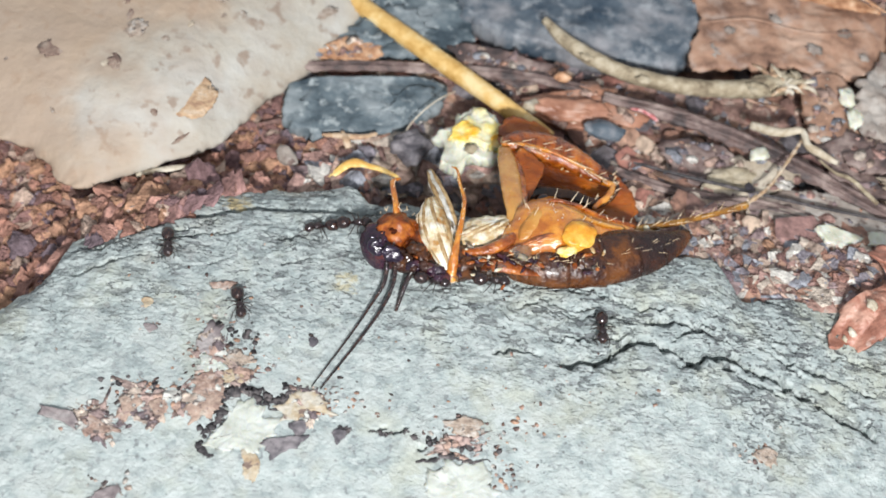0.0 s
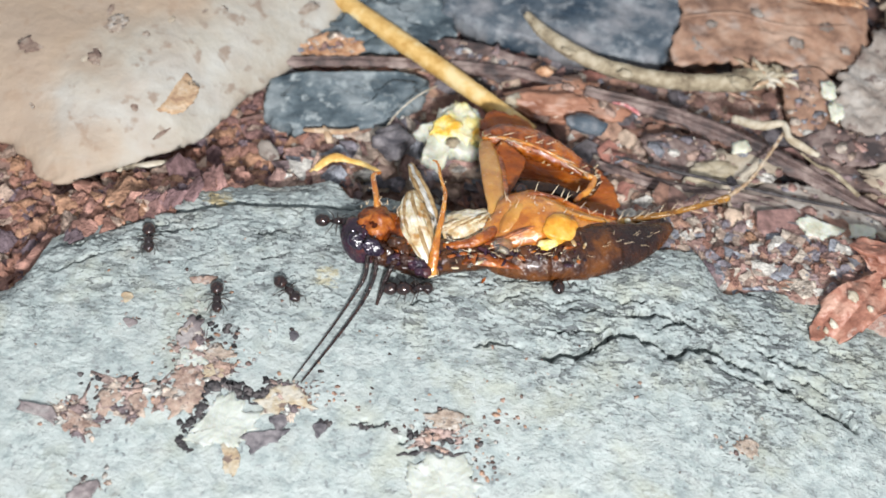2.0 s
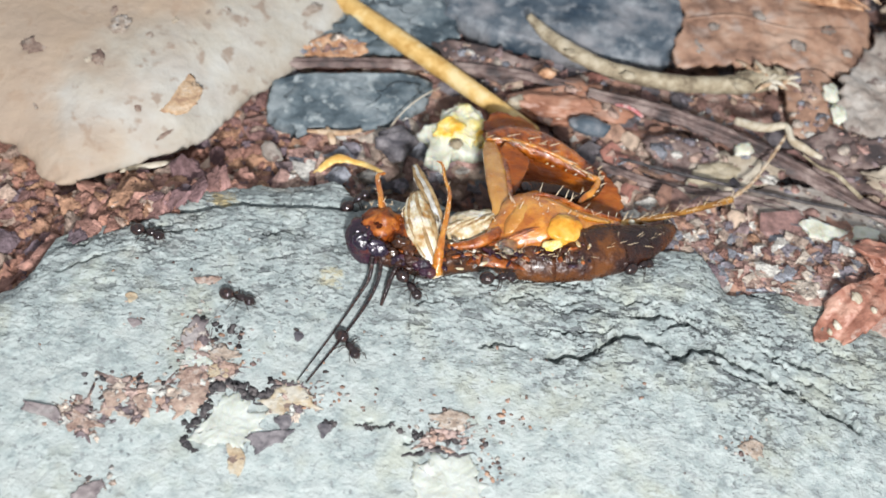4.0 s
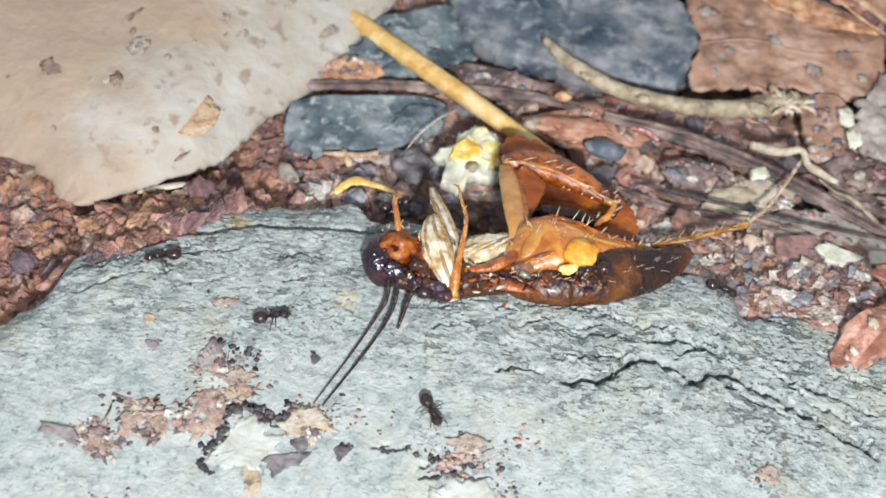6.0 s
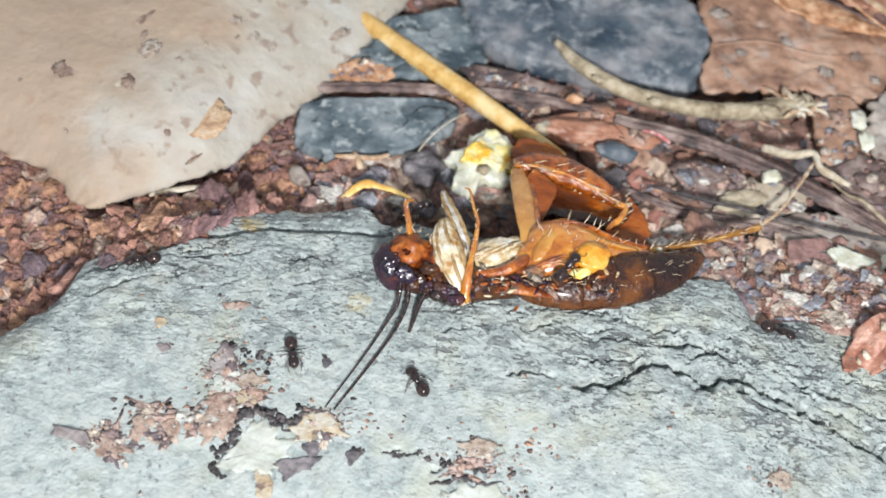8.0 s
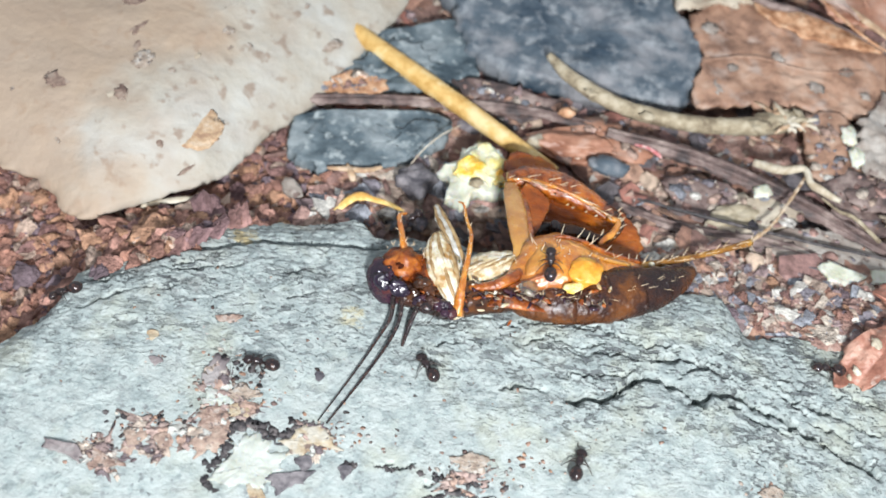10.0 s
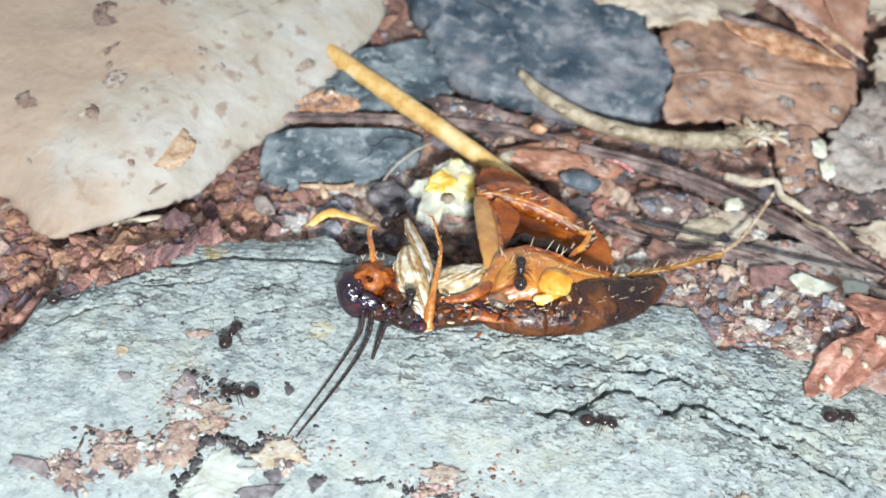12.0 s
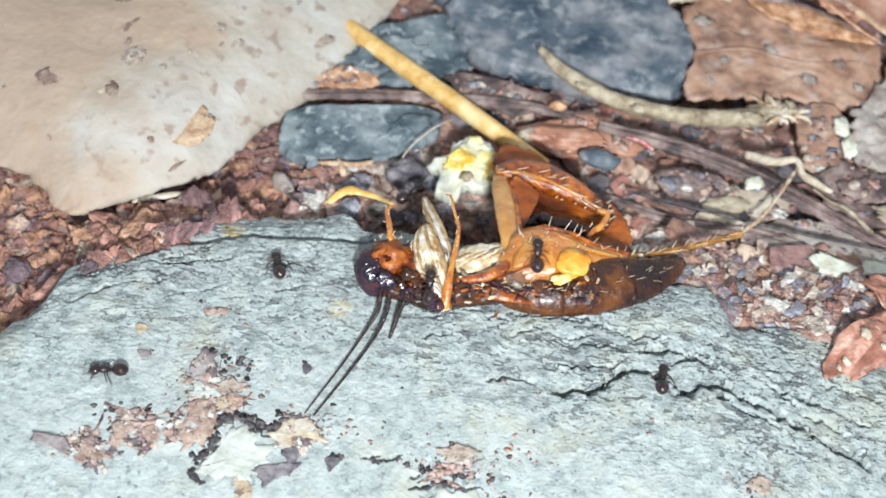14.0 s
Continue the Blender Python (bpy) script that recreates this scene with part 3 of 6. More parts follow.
# ---------------------------------------------------------------- the ground
def ground_z(x, y):
    near = 1 / (1 + (max(abs(x), abs(y)) / 90) ** 4)
    d = y - stone_edge(x)
    right = min(1.0, max(0.0, (x - 6) / 5))
    bank = (2.6 + 2.0 * right) * math.exp(-(max(0.0, d) / (5.0 + 3 * right)) ** 2) * near + 1.2 * math.exp(-((x + 18) / 9) ** 2 - ((y + 1) / 4) ** 2)
    pit = 6.5 * math.exp(-((x + 0.4) / 5.4) ** 4 - ((d - 2.0) / 3.0) ** 2)
    return -6.0 + bank - pit - 4.0 * min(1.0, max(0.0, -d - 0.6) / 2) + near * (0.7 * fbm(x * 0.11, y * 0.11, 5) + 0.35 * fbm(x * 0.5, y * 0.5, 9))


def spaced(lo, hi, step, out):
    inner = list(np.arange(lo, hi + step / 2, step))
    left, right, d = [lo], [hi], step
    while right[-1] < out:
        d *= 1.35
        right.append(right[-1] + d)
        left.append(left[-1] - d)
    return left[:0:-1] + inner + right[1:]


ground = mesh_thing("ground", *sheet(spaced(-45, 45, 0.5, 4000), spaced(-20, 50, 0.5, 4000), ground_z), M_SOIL)
tagged(ground, "dark damp reddish soil strewn with grit and leaf litter", "ground", kind="structure")


# ---------------------------------------------------------------- leaf litter
def solo(name, bm, material, label, category, group=""):
    """A thing of one piece."""
    return tagged(part(name, bm, material), label, category, group)


# the large bleached leaf
PALE_EDGE = [(-7.0, 32.9), (-7.3, 27.2), (-8.5, 22.75), (-10.6, 18.5), (-12.4, 14.6), (-14.6, 11.0), (-16.15, 7.8), (-17.7, 5.1), (-21.66, 2.3),
             (-24.52, 0.34), (-26.5, 0.6), (-29.06, 2.58), (-33.99, 4.45), (-48, 14), (-48, 42), (-20, 48), (-4, 42)]


def pale_leaf_z(x, y):
    edge = min(near_line(x, y, PALE_EDGE[:13]), 12)
    rim = -4.5 + 1.6 * min(1, max(0, (-12 - x) / 8))
    return rim + 3.2 * (1 - math.exp(-edge / 4.5)) + 0.22 * fbm(x * 0.18, y * 0.18, 3) + 0.05 * fbm(x * 0.7, y * 0.7, 6)


leaf = solo("fallen_leaf", plate(PALE_EDGE, pale_leaf_z, 0.7, 44, 260, 0.35, 4), M_PALE_LEAF,
            "large bleached grey-beige dead leaf with brown stains", "leaf")


def flat_z(level, tilt=(0, 0), wave=0.25, s=0.0, at=(0, 0)):
    return lambda x, y: level + tilt[0] * (x - at[0]) + tilt[1] * (y - at[1]) + wave * fbm(x * 0.25, y * 0.25, s) + 0.4 * wave * fbm(x * 1.1, y * 1.1, s + 5)


# dark flat stones and leaf pieces on the soil
solo("dark_stone", plate([(-5.18, 32.39), (-3.33, 25.17), (-1.03, 21.08), (4.83, 19.48), (10.92, 19.17), (14.77, 19.72), (16.15, 25.22), (13.98, 29.46), (11.12, 33.69)],
     flat_z(-3.6, (0, 0.03), 0.35, 2, (7, 22)), 2.2, 24, 150, 0.9, 8), M_SLATE, "blue-black slate stone with worn grey patches", "stone")
solo("slate_chip", plate([(-13.87, 10.77), (-13.11, 13.14), (-8.3, 14.45), (-3.14, 15.21), (-2.64, 13.15), (-5.12, 10.12), (-10.59, 8.58), (-13.21, 9.43)],
     flat_z(-4.4, (0, 0.02), 0.25, 12, (-5, 9)), 1.4, 18, 120, 0.8, 3), M_CHIP, "flat blue-grey slate chip speckled with dust", "stone chip")
solo("slate_chip", plate([(-10.7, 21.03), (-7.13, 23.65), (-2.84, 25.16), (-1.03, 21.08), (-2.48, 18.67), (-7.86, 17.03), (-11.18, 16.38)],
     flat_z(-4.6, (0, 0.02), 0.25, 15, (-5, 15)), 1.2, 18, 120, 0.8, 5), M_CHIP, "dull grey slate chip lying under the straw", "stone chip")
for chip, layers in zip([o for o in bpy.data.objects if o.name.startswith("slate_chip")], (
        ([(-12.4, 11.2), (-11.6, 12.9), (-8.6, 13.6), (-6.4, 12.6), (-8.0, 10.6), (-10.8, 9.9)], [(-6.0, 11.4), (-5.2, 13.9), (-3.5, 14.2), (-3.3, 12.6), (-4.8, 10.8)]),
        ([(-9.8, 18.2), (-8.8, 20.9), (-5.6, 21.6), (-4.4, 19.4), (-7.2, 17.8)],))):
    for k, outline in enumerate(layers):
        part("slate_layer", plate(outline, flat_z(-4.25, (0, 0.02), 0.22, 18 + k, (-6, 12)), 0.3, 10, 80, 1.2, 40 + k, wear=1.6), M_CHIP, chip, "thin split layer")
brown = solo("brown_leaf", plate([(15.27, 28.9), (17.95, 30.73), (21.24, 31.12), (25.89, 29.78), (30.38, 27.47), (30.12, 21.68), (27.36, 20.39), (24.16, 20.62), (20.05, 20.06), (15.31, 19.55), (16.06, 24.13)],
     flat_z(-3.6, (0.01, 0.03), 0.4, 22, (20, 20)), 0.5, 26, 150, 0.9, 9), M_BROWN_LEAF, "flat piece of dull brown dead leaf", "leaf")
for k, (x, y, r) in enumerate(((16.6, 27.3, 0.55), (18.4, 23.4, 0.35), (21.9, 25.2, 0.4), (24.8, 22.6, 0.5), (27.2, 24.6, 0.45), (17.2, 21.2, 0.5), (28.6, 22.4, 0.3))):
    part("pale_fleck", blob((x, y, -3.48 + 0.03 * (y - 20) + 0.01 * (x - 20)), (r * 1.2, r, 0.05), (0, 0, 50 * k), 0.8, k + 2, 3, lump=1.8), M_GREYLEAF, brown, "pale worn fleck")
part("side_vein", tube([(16.2, 23.6, -3.2, 0.08), (20.0, 24.6, -3.1, 0.11), (24.2, 24.0, -3.1, 0.1), (28.8, 24.8, -3.0, 0.06)], 6, 40, 0.5, 0.5), M_BROWN_LEAF, brown)
beige = solo("beige_leaf", plate([(9.41, 31.11), (10.62, 34.15), (13.47, 34.67), (14.79, 39.45), (22.16, 40.97), (22.79, 33.95), (21.13, 31.01), (17.88, 29.84), (14.67, 28.96), (12.25, 30.83)],
     flat_z(-2.9, (0, 0.03), 0.5, 25, (18, 27)), 0.5, 20, 150, 1.0, 11), M_BEIGE, "beige dead leaf lying over a brown one", "leaf")
part("curled_rim", tube([(9.44, 30.3, -2.6, 0.35), (10.6, 31.64, -2.2, 0.5), (12.12, 32.08, -2.4, 0.35), (13.29, 31.69, -2.8, 0.12)], 12, 24, 0.6, 0.4), M_PINKISH, beige, "pinkish curled rim")
red = solo("red_leaf", plate([(22.41, 35.57), (23.67, 33.37), (25.45, 29.54), (27.75, 28.27), (30.53, 27.29), (30.63, 28.91), (31.08, 30.58), (31.21, 37.39), (30.33, 42.98), (24.78, 40.87)],
     lambda x, y: -2.1 + 0.04 * (x - 24) + 0.03 * (y - 26) + 0.5 * abs(math.sin((x - 0.5 * y) * 0.55)) + 0.3 * fbm(x * 0.3, y * 0.3, 28), 0.35, 24, 140, 0.5, 13), M_RED_LEAF, "pointed red-brown dead leaf with folds", "leaf")
part("midrib", tube([(24.04, 31.84, -1.5, 0.1), (26.13, 29.07, -1.5, 0.14), (28.39, 27.14, -1.8, 0.16), (30.23, 26.45, -2.3, 0.1)], 8, 24, 0.6, 0.3), M_RUST, red, "orange-brown midrib")
part("lobe", plate([(22.3, 33.9), (22.9, 35.6), (24.6, 35.2), (25.3, 32.4), (26.6, 30.0), (27.6, 28.6), (25.4, 29.6), (23.6, 31.6)], lambda x, y: -1.0 + 0.3 * math.sin(1.7 * (x + 0.4 * y)) + 0.2 * fbm(x * 0.5, y * 0.5, 8), 0.3, 14, 110, 0.6, 18), M_PINKISH, red, "pinkish folded side lobe")
part("rib", tube([(26.9, 39.5, -0.9, 0.08), (27.4, 35.0, -1.0, 0.12), (28.2, 31.0, -1.2, 0.14), (29.4, 27.9, -1.5, 0.14)], 8, 30, 0.5, 0.4), M_RED_LEAF, red)
part("tip", tube([(27.0, 29.6, -1.2, 0.2), (28.6, 28.2, -1.3, 0.34), (30.0, 27.2, -1.5, 0.28), (31.0, 26.7, -1.9, 0.06)], 10, 24, 0.4, 0.3), M_RUSTPALE, red, "pale orange dried tip")
CURL = [(23.65, -5.3), (24.75, -2.4), (26.0, -1.1), (27.47, -0.12), (28.32, 0.13), (27.57, 0.92), (27.11, 1.78), (28.52, 1.5), (29.8, 0.76), (32.07, 2.52),
        (35.23, 4), (36.3, -0.06), (31.91, -1.12), (29.0, -2.6), (27.5, -3.7), (26.1, -5.0), (25.1, -4.75)]


def curl_z(x, y):
    return max(-2.3 + 2.6 * (1 - math.exp(-max(0, x - 23.0) / 3.0)), stone_base(x, y) + 0.35, stone_base(x, y - 0.8) + 0.2) + 0.45 * math.sin(x * 1.1 + y * 0.9) + 0.35 * fbm(x * 0.35, y * 0.35, 33) + 0.18 * abs(math.sin(2.3 * (x - 0.7 * y)))


curl = solo("curled_leaf", plate(CURL, curl_z, 0.35, 30, 170, 0.5, 15),
            M_SALMON, "curled glossy salmon-brown leaf lying over the stone's edge", "leaf")
for x, y, r in ((26.35, -2.3, 0.4), (28.6, -1.1, 0.4), (25.3, -3.9, 0.3), (27.3, -3.1, 0.22), (24.9, -4.3, 0.18)):
    part("pale_spot", blob((x, y, curl_z(x, y) + 0.08), (r * 0.8, r * 1.1, 0.16), (0, 0, 20), 0.5, int(r * 50), 3), M_PALE, curl, "pale spot")


curl_lobe = part("lobe", plate([(26.3, 1.2), (27.2, 2.3), (28.9, 2.0), (30.4, 1.3), (29.6, 0.5), (28.2, 0.35)], lambda x, y: 0.5 + 0.25 * math.sin(2.2 * y) + 0.2 * fbm(x * 0.6, y * 0.6, 35), 0.3, 14, 90, 0.4, 16), M_SALMON, curl, "pale upturned lobe")
solo("beige_leaf", plate([(32.01, 44.52), (31.55, 35.39), (32.79, 33.21), (37.73, 35.03), (41.13, 46.73)], flat_z(-2.2, (0, 0.02), 0.5, 27, (34, 36)), 0.5, 18, 120, 1.2, 12), M_BEIGE, "beige crumpled dead leaf beside the red one", "leaf")
solo("grey_leaf", plate([(30.15, 22.94), (32.33, 24.95), (36.41, 25.19), (35.63, 14.58), (32.2, 13.9), (28.88, 14.32), (27.6, 17.93)], flat_z(-2.9, (0, 0.02), 0.6, 29, (32, 19)), 0.5, 22, 140, 1.4, 14), M_GREYLEAF, "weathered grey-beige dead leaf with dark spots", "leaf")

# broken flat pieces of leaf between the stalks
PIECES = []
for outline, level, material, words, s in (
        ([(13.68, 11.69), (15.11, 12.75), (18.39, 12.29), (19.23, 10.76), (16.4, 8.93), (14.38, 9.96)], -4.3, M_MIDRIB, "dull purple-brown broken leaf piece", 41),
        ([(16.68, 8.59), (19.12, 10.94), (22.82, 11.98), (23.32, 9.89), (19.04, 7.31)], -3.9, M_BEIGE, "beige broken leaf piece", 42),
        ([(20.19, 7.86), (25.02, 9.28), (29.96, 6.84), (30.09, 4.35), (22.85, 5.79)], -3.8, M_GREYLEAF, "dull grey-brown broken leaf piece", 43),
        ([(23.75, 19.34), (27.04, 20.55), (27.86, 14.78), (24.86, 13.04)], -3.8, M_BROWN_LEAF, "small brown broken leaf piece", 44),
        ([(24.82, 13.51), (29.04, 14.83), (32.81, 11.81), (30.94, 9.44), (26.62, 10.18)], -3.5, M_MIDRIB, "dark curled leaf piece", 45),
        ([(3.6, 14.73), (8.76, 16.27), (12.39, 14.43), (10.2, 12.83), (5.26, 12.45)], -4.3, M_RED_LEAF, "brick-red broken leaf piece", 46),
        ([(-2.16, 19.15), (1.74, 19.01), (5.92, 17.63), (2.64, 16.08), (-1.23, 16.67)], -4.5, M_MIDRIB, "dark red broken leaf piece", 47),
        ([(-12.55, 15.74), (-10.59, 17.89), (-7.83, 18.13), (-8.13, 16.01)], -4.3, M_RUST, "orange-brown leaf scrap beside the bleached leaf", 48),
        ([(28.95, 10.07), (30.7, 11.27), (32.72, 11.12), (34.67, 10.38), (34.45, 6.32), (32.65, 6.74), (30.91, 7.93), (29.76, 9.11)], -2.6, M_BEIGE, "broad beige leaf blade with dark rims", 52),
        ([(26.76, 12.14), (29.18, 13.63), (31.82, 13.98), (34.86, 13.25), (34.82, 10.64), (32.86, 11.38), (30.82, 11.53), (29.13, 11.14), (27.47, 11.14)], -3.0, M_MIDRIB, "dark purple-grey curled leaf piece", 53),
        ([(32.62, 30.31), (34.79, 32.48), (40.02, 36.46), (39.89, 28.28), (32.31, 25.69)], -3.0, M_BEIGE, "beige dead leaf lying in the litter", 50)):
    mid = np.mean(outline, axis=0)
    PIECES.append((outline, flat_z(level, (0.02, 0.04), 0.25, s, mid)))
    solo("leaf_piece", plate(outline, flat_z(level, (0.02, 0.04), 0.25, s, mid), 0.35, 14, 90, 1.2, s), material, words, "leaf")


# stems
def stem(name, points, material, label, category, sides=12, n=40, rough=0.15, flat=1.0, seed=0):
    ob = solo(name, tube(points, sides, n, flat, rough, seed), material, label, category)
    if name == "leaf_stalk":
        for shift in (-0.45, 0.4):
            # raised fibres along the stalk
            part("fibre_ridge", tube([(x, y + shift * r, z + 0.36 * r, 0.22 * r) for x, y, z, r in points], 6, 50, 0.8, 0.9, seed + 3), material, ob)
    return ob


stem("straw", [(-13.49, 24.19, -4.4, 0.68), (-10.8, 22.08, -4.2, 0.7), (-6.45, 18.91, -4, 0.74), (-1.76, 15.72, -3.9, 0.73), (1.84, 13.16, -3.8, 0.68), (4.04, 11.8, -3.9, 0.6), (5.7, 10.97, -4.2, 0.5)], M_STRAW,
     "straight golden dry straw lying on the litter", "straw", 14, 40, 0.06)
twig = stem("bent_twig", [(4.19, 20.73, -2.4, 0.3), (6.27, 18.82, -2.6, 0.55), (9.79, 17.22, -2.9, 0.6), (14.04, 16.7, -3.1, 0.62), (18.26, 17.1, -3.2, 0.66), (21.26, 18.05, -3.3, 0.8), (23.46, 19.1, -3.4, 0.7)], M_TWIG,
     "curved grey-brown twig with a frayed end", "twig", 14, 60, 0.14)
stem("leaf_stalk", [(-13.38, 14.53, -4.4, 0.45), (-8.06, 15.56, -4.4, 0.5), (-1.8, 16.35, -4.4, 0.5), (3.7, 16.65, -4.4, 0.45), (10.13, 16.02, -4.5, 0.5)], M_MIDRIB,
     "dark red-brown leaf stalk half buried in litter", "stalk", 14, 60, 0.6, 0.45)
stem("leaf_stalk", [(9.2, 15.31, -3.9, 0.5), (15.07, 14.3, -3.9, 0.75), (20.42, 12.58, -3.9, 0.8), (25.19, 10.31, -3.9, 0.75), (30.9, 7.32, -3.9, 0.7)], M_MIDRIB,
     "long dark red-brown leaf stalk across the litter", "stalk", 14, 60, 0.6, 0.4)
stem("leaf_stalk", [(10.35, 8.89, -4.2, 0.4), (15.13, 7.56, -4, 0.5), (21.08, 7.38, -4, 0.55), (25.76, 6.49, -4, 0.5), (30.69, 4.96, -4, 0.5)], M_MIDRIB,
     "thin brown leaf stalk beside the dead insect", "stalk", 14, 60, 0.6, 0.4)
stem("pale_curl", [(19.85, 13.93, -3.2, 0.3), (21.7, 13.06, -2.6, 0.34), (23.16, 13.24, -2.3, 0.25), (23.62, 12.19, -2.4, 0.28), (24.46, 11.72, -2.6, 0.3), (25.85, 11.37, -3, 0.2)], M_PALE,
     "pale curled strip of dry plant fibre", "fibre", 10, 40, 0.25)

for px, r in (((7.55, 17.4, -2.2), 0.3), ((11.81, 16.13, -2.4), 0.34), ((20.16, 16.91, -2.5), 0.5)):
    part("knot", blob(px, (r * 1.5, r, r * 0.5), (0, 0, -15), 0.6, int(r * 90), 3), M_TWIG, twig)
STRIP = [(20.08, 30.3), (23.19, 30.08), (26.83, 28.75), (30.09, 26.79), (27.01, 26.79), (23.63, 27.47), (21.28, 28.53)]
strip = solo("leaf_strip", plate(STRIP, lambda x, y: -2.6 + 0.3 * fbm(x * 0.5, y * 0.5, 4), 0.3, 14, 90, 0.4, 17), M_RUST, "narrow orange-brown strip of dead leaf", "leaf")
part("fold", tube([(20.21, 29.98, -2.2, 0.1), (23.12, 29.58, -2.1, 0.18), (26.74, 28.26, -2.1, 0.16), (29.83, 26.66, -2.4, 0.06)], 8, 30, 0.6, 0.4), M_MIDRIB, strip, "dark folded edge")
# ---------------------------------------------------------------- the dead insect
BODY = (3.72, -3.32, 0)
insect = thing("cricket", BODY, "dead amber-brown cricket lying on its side on the stone", "insect")


def limb(name, points, material, sides=12, n=28, flat=1.0, rough=0.08, label="", parent=None):
    return part(name, tube(points, sides, n, flat, rough, base=BODY), material, parent or insect, label)


def lump(name, at, radii, material, turn=(0, 0, 0), rough=0.06, seed=1, fine=3, label="", parent=None):
    return part(name, blob(at, radii, turn, rough, seed, fine, base=BODY), material, parent or insect, label)


def bristles(parent, points, count, length, seed, lean=(0.3, -0.6, 0.7), thick=0.03):
    """Stiff pale hairs along a limb."""
    rng = random.Random(seed)
    line = spline(points, count)
    bm = bmesh.new()
    for k, q in enumerate(line):
        c, r = Vector(q[:3]), q[3]
        d = Vector((lean[0] + rng.uniform(-0.7, 0.7), lean[1] + rng.uniform(-0.6, 0.6), lean[2] + rng.uniform(-0.4, 0.4))).normalized()
        a, b = c + d * r * 0.8, c + d * (r + length * rng.uniform(0.6, 1.2))
        bend = Vector((0.12 * length, 0, 0))
        tube([(*a, thick), (*((a + b) / 2 + bend), thick * 0.8), (*(b + bend * 2.2), thick * 0.3)], 4, 4, bm=bm, base=BODY)
    return part("bristles", bm, M_HAIR, parent)


# abdomen: overlapping rings that taper to the tail
SPINE = [(3.2, -2.94, 0.7, 1.15), (4.97, -3.2, 0.8, 1.55), (7.39, -2.77, 0.8, 1.8), (9.84, -1.95, 0.6, 1.75), (11.99, -0.82, 0.2, 1.45), (13.66, 0.33, -0.2, 0.95), (14.91, 1.63, -0.6, 0.35)]
line = spline(SPINE, 43)
abdomen = part("abdomen", tube(SPINE, 22, 50, 0.7, 0.04, base=BODY), M_BROWN, insect, "glossy dark brown abdomen")
for k in range(7):
    a = line[k * 6: k * 6 + 8]
    ring = [(*q[:3], q[3] * (1.0 + 0.025 * (i / 7) + 0.012)) for i, q in enumerate(a)]
    part("tergite", tube(ring, 22, 9, 0.7, 0.06, k, base=BODY), M_BROWN, abdomen)
BELLY = [(1.67, -4.45, 0.9, 0.12), (2.41, -4.42, 1.5, 0.42), (3.61, -4.46, 1.7, 0.46), (4.66, -4.54, 1.6, 0.28), (5.65, -4.46, 1.3, 0.08)]
limb("belly_plate", BELLY, M_AMBER, flat=0.5, label="translucent amber belly plate")
bristles(abdomen, [(*q[:3], q[3] * 0.9) for q in SPINE[1:6]], 34, 0.38, 5, (0.0, -0.5, 0.8), 0.024)

# head and thorax
head = lump("head", (-4.16, -3.86, 1.05), (1.62, 1.28, 1.3), M_CHITIN, (0, 0, -42), 0.16, 2, 4, "glossy purple-black head")
lump("cheek", (-2.83, -4.76, 1.3), (1.0, 0.75, 0.8), M_BROWN, (0, 0, -20), 0.15, 6, 4, parent=head)
# glossy bumps added where the head has its highlights
lump("eye", (-4.46, -4.61, 2), (0.62, 0.5, 0.42), M_EYE, (40, 8, -20), 0.12, 3, 4, "shiny black bump that carries a highlight", head)
lump("eye", (-3.47, -4.99, 2.15), (0.66, 0.5, 0.4), M_EYE, (40, 12, -25), 0.14, 5, 4, "shiny black bump that carries a highlight", head)
for x, y, z, r in ((-3.51, -5.25, 2.7, 0.44), (-3.21, -5.43, 2.62, 0.36), (-3.56, -5.53, 2.55, 0.17), (-4.46, -4.84, 2.45, 0.32), (-4.25, -5.11, 2.42, 0.26), (-4.72, -4.12, 2.2, 0.16), (-4.29, -4.42, 2.5, 0.12)):
    # small flat facets, added and tilted towards the torch to make the head's white glints
    lump("facet", (x, y, z), (r, r * 0.8, 0.03 + r * 0.08), M_EYE, (44, 15, 0), 0.4, int(r * 50), 4, parent=head)
face = lump("face", (-3.52, -3.0, 1.75), (1.32, 1.15, 1.0), M_FACE, (0, 0, 10), 0.3, 5, 4, "rough orange-brown face with a dark hollow")
# matte dark red lumps paint the hollow's darkness; no hollow is modelled
for k in range(7):
    q = random.Random(150 + k)
    lump("face_pit", (-3.42 + q.gauss(0, 0.17), -3.4 + q.gauss(0, 0.15), 2.5 + q.uniform(-0.1, 0.06)), (q.uniform(0.12, 0.26), q.uniform(0.12, 0.22), 0.12), M_SPOT, (28, 0, 40 * k), 0.5, k, 3, parent=face)
for k in range(22):
    q = random.Random(50 + k)
    w = q.uniform(0, 6.28)
    lump("wart", tuple(Vector((-3.38, -3.22, 2.1)) + Vector((math.cos(w) * q.uniform(0.95, 1.2), math.sin(w) * q.uniform(0.9, 1.15), q.uniform(-0.2, 0.2)))), (0.09, 0.07, 0.07), M_FACE if k % 3 else M_DROP, fine=2, parent=face)
for k, (x, y, z, r) in enumerate(((-4.53, -4.64, 2.15, 0.26), (-4.2, -4.95, 2.2, 0.2), (-3.6, -4.85, 2.45, 0.24), (-3.36, -5.03, 2.3, 0.3), (-4.07, -4.08, 2.3, 0.2), (-4.69, -4.06, 2, 0.18), (-2.99, -5.2, 2.1, 0.22), (-5.09, -4.18, 1.7, 0.2))):
    lump("head_ridge", (x, y, z), (r * 1.3, r, r * 0.7), M_CHITIN, (0, 0, 30 * k), 0.3, k, 3, parent=head)
lump("neck", (-1.83, -3.69, 1.1), (1.2, 1.5, 1.2), M_FACE, (0, 0, 20), 0.16, 9, 4)
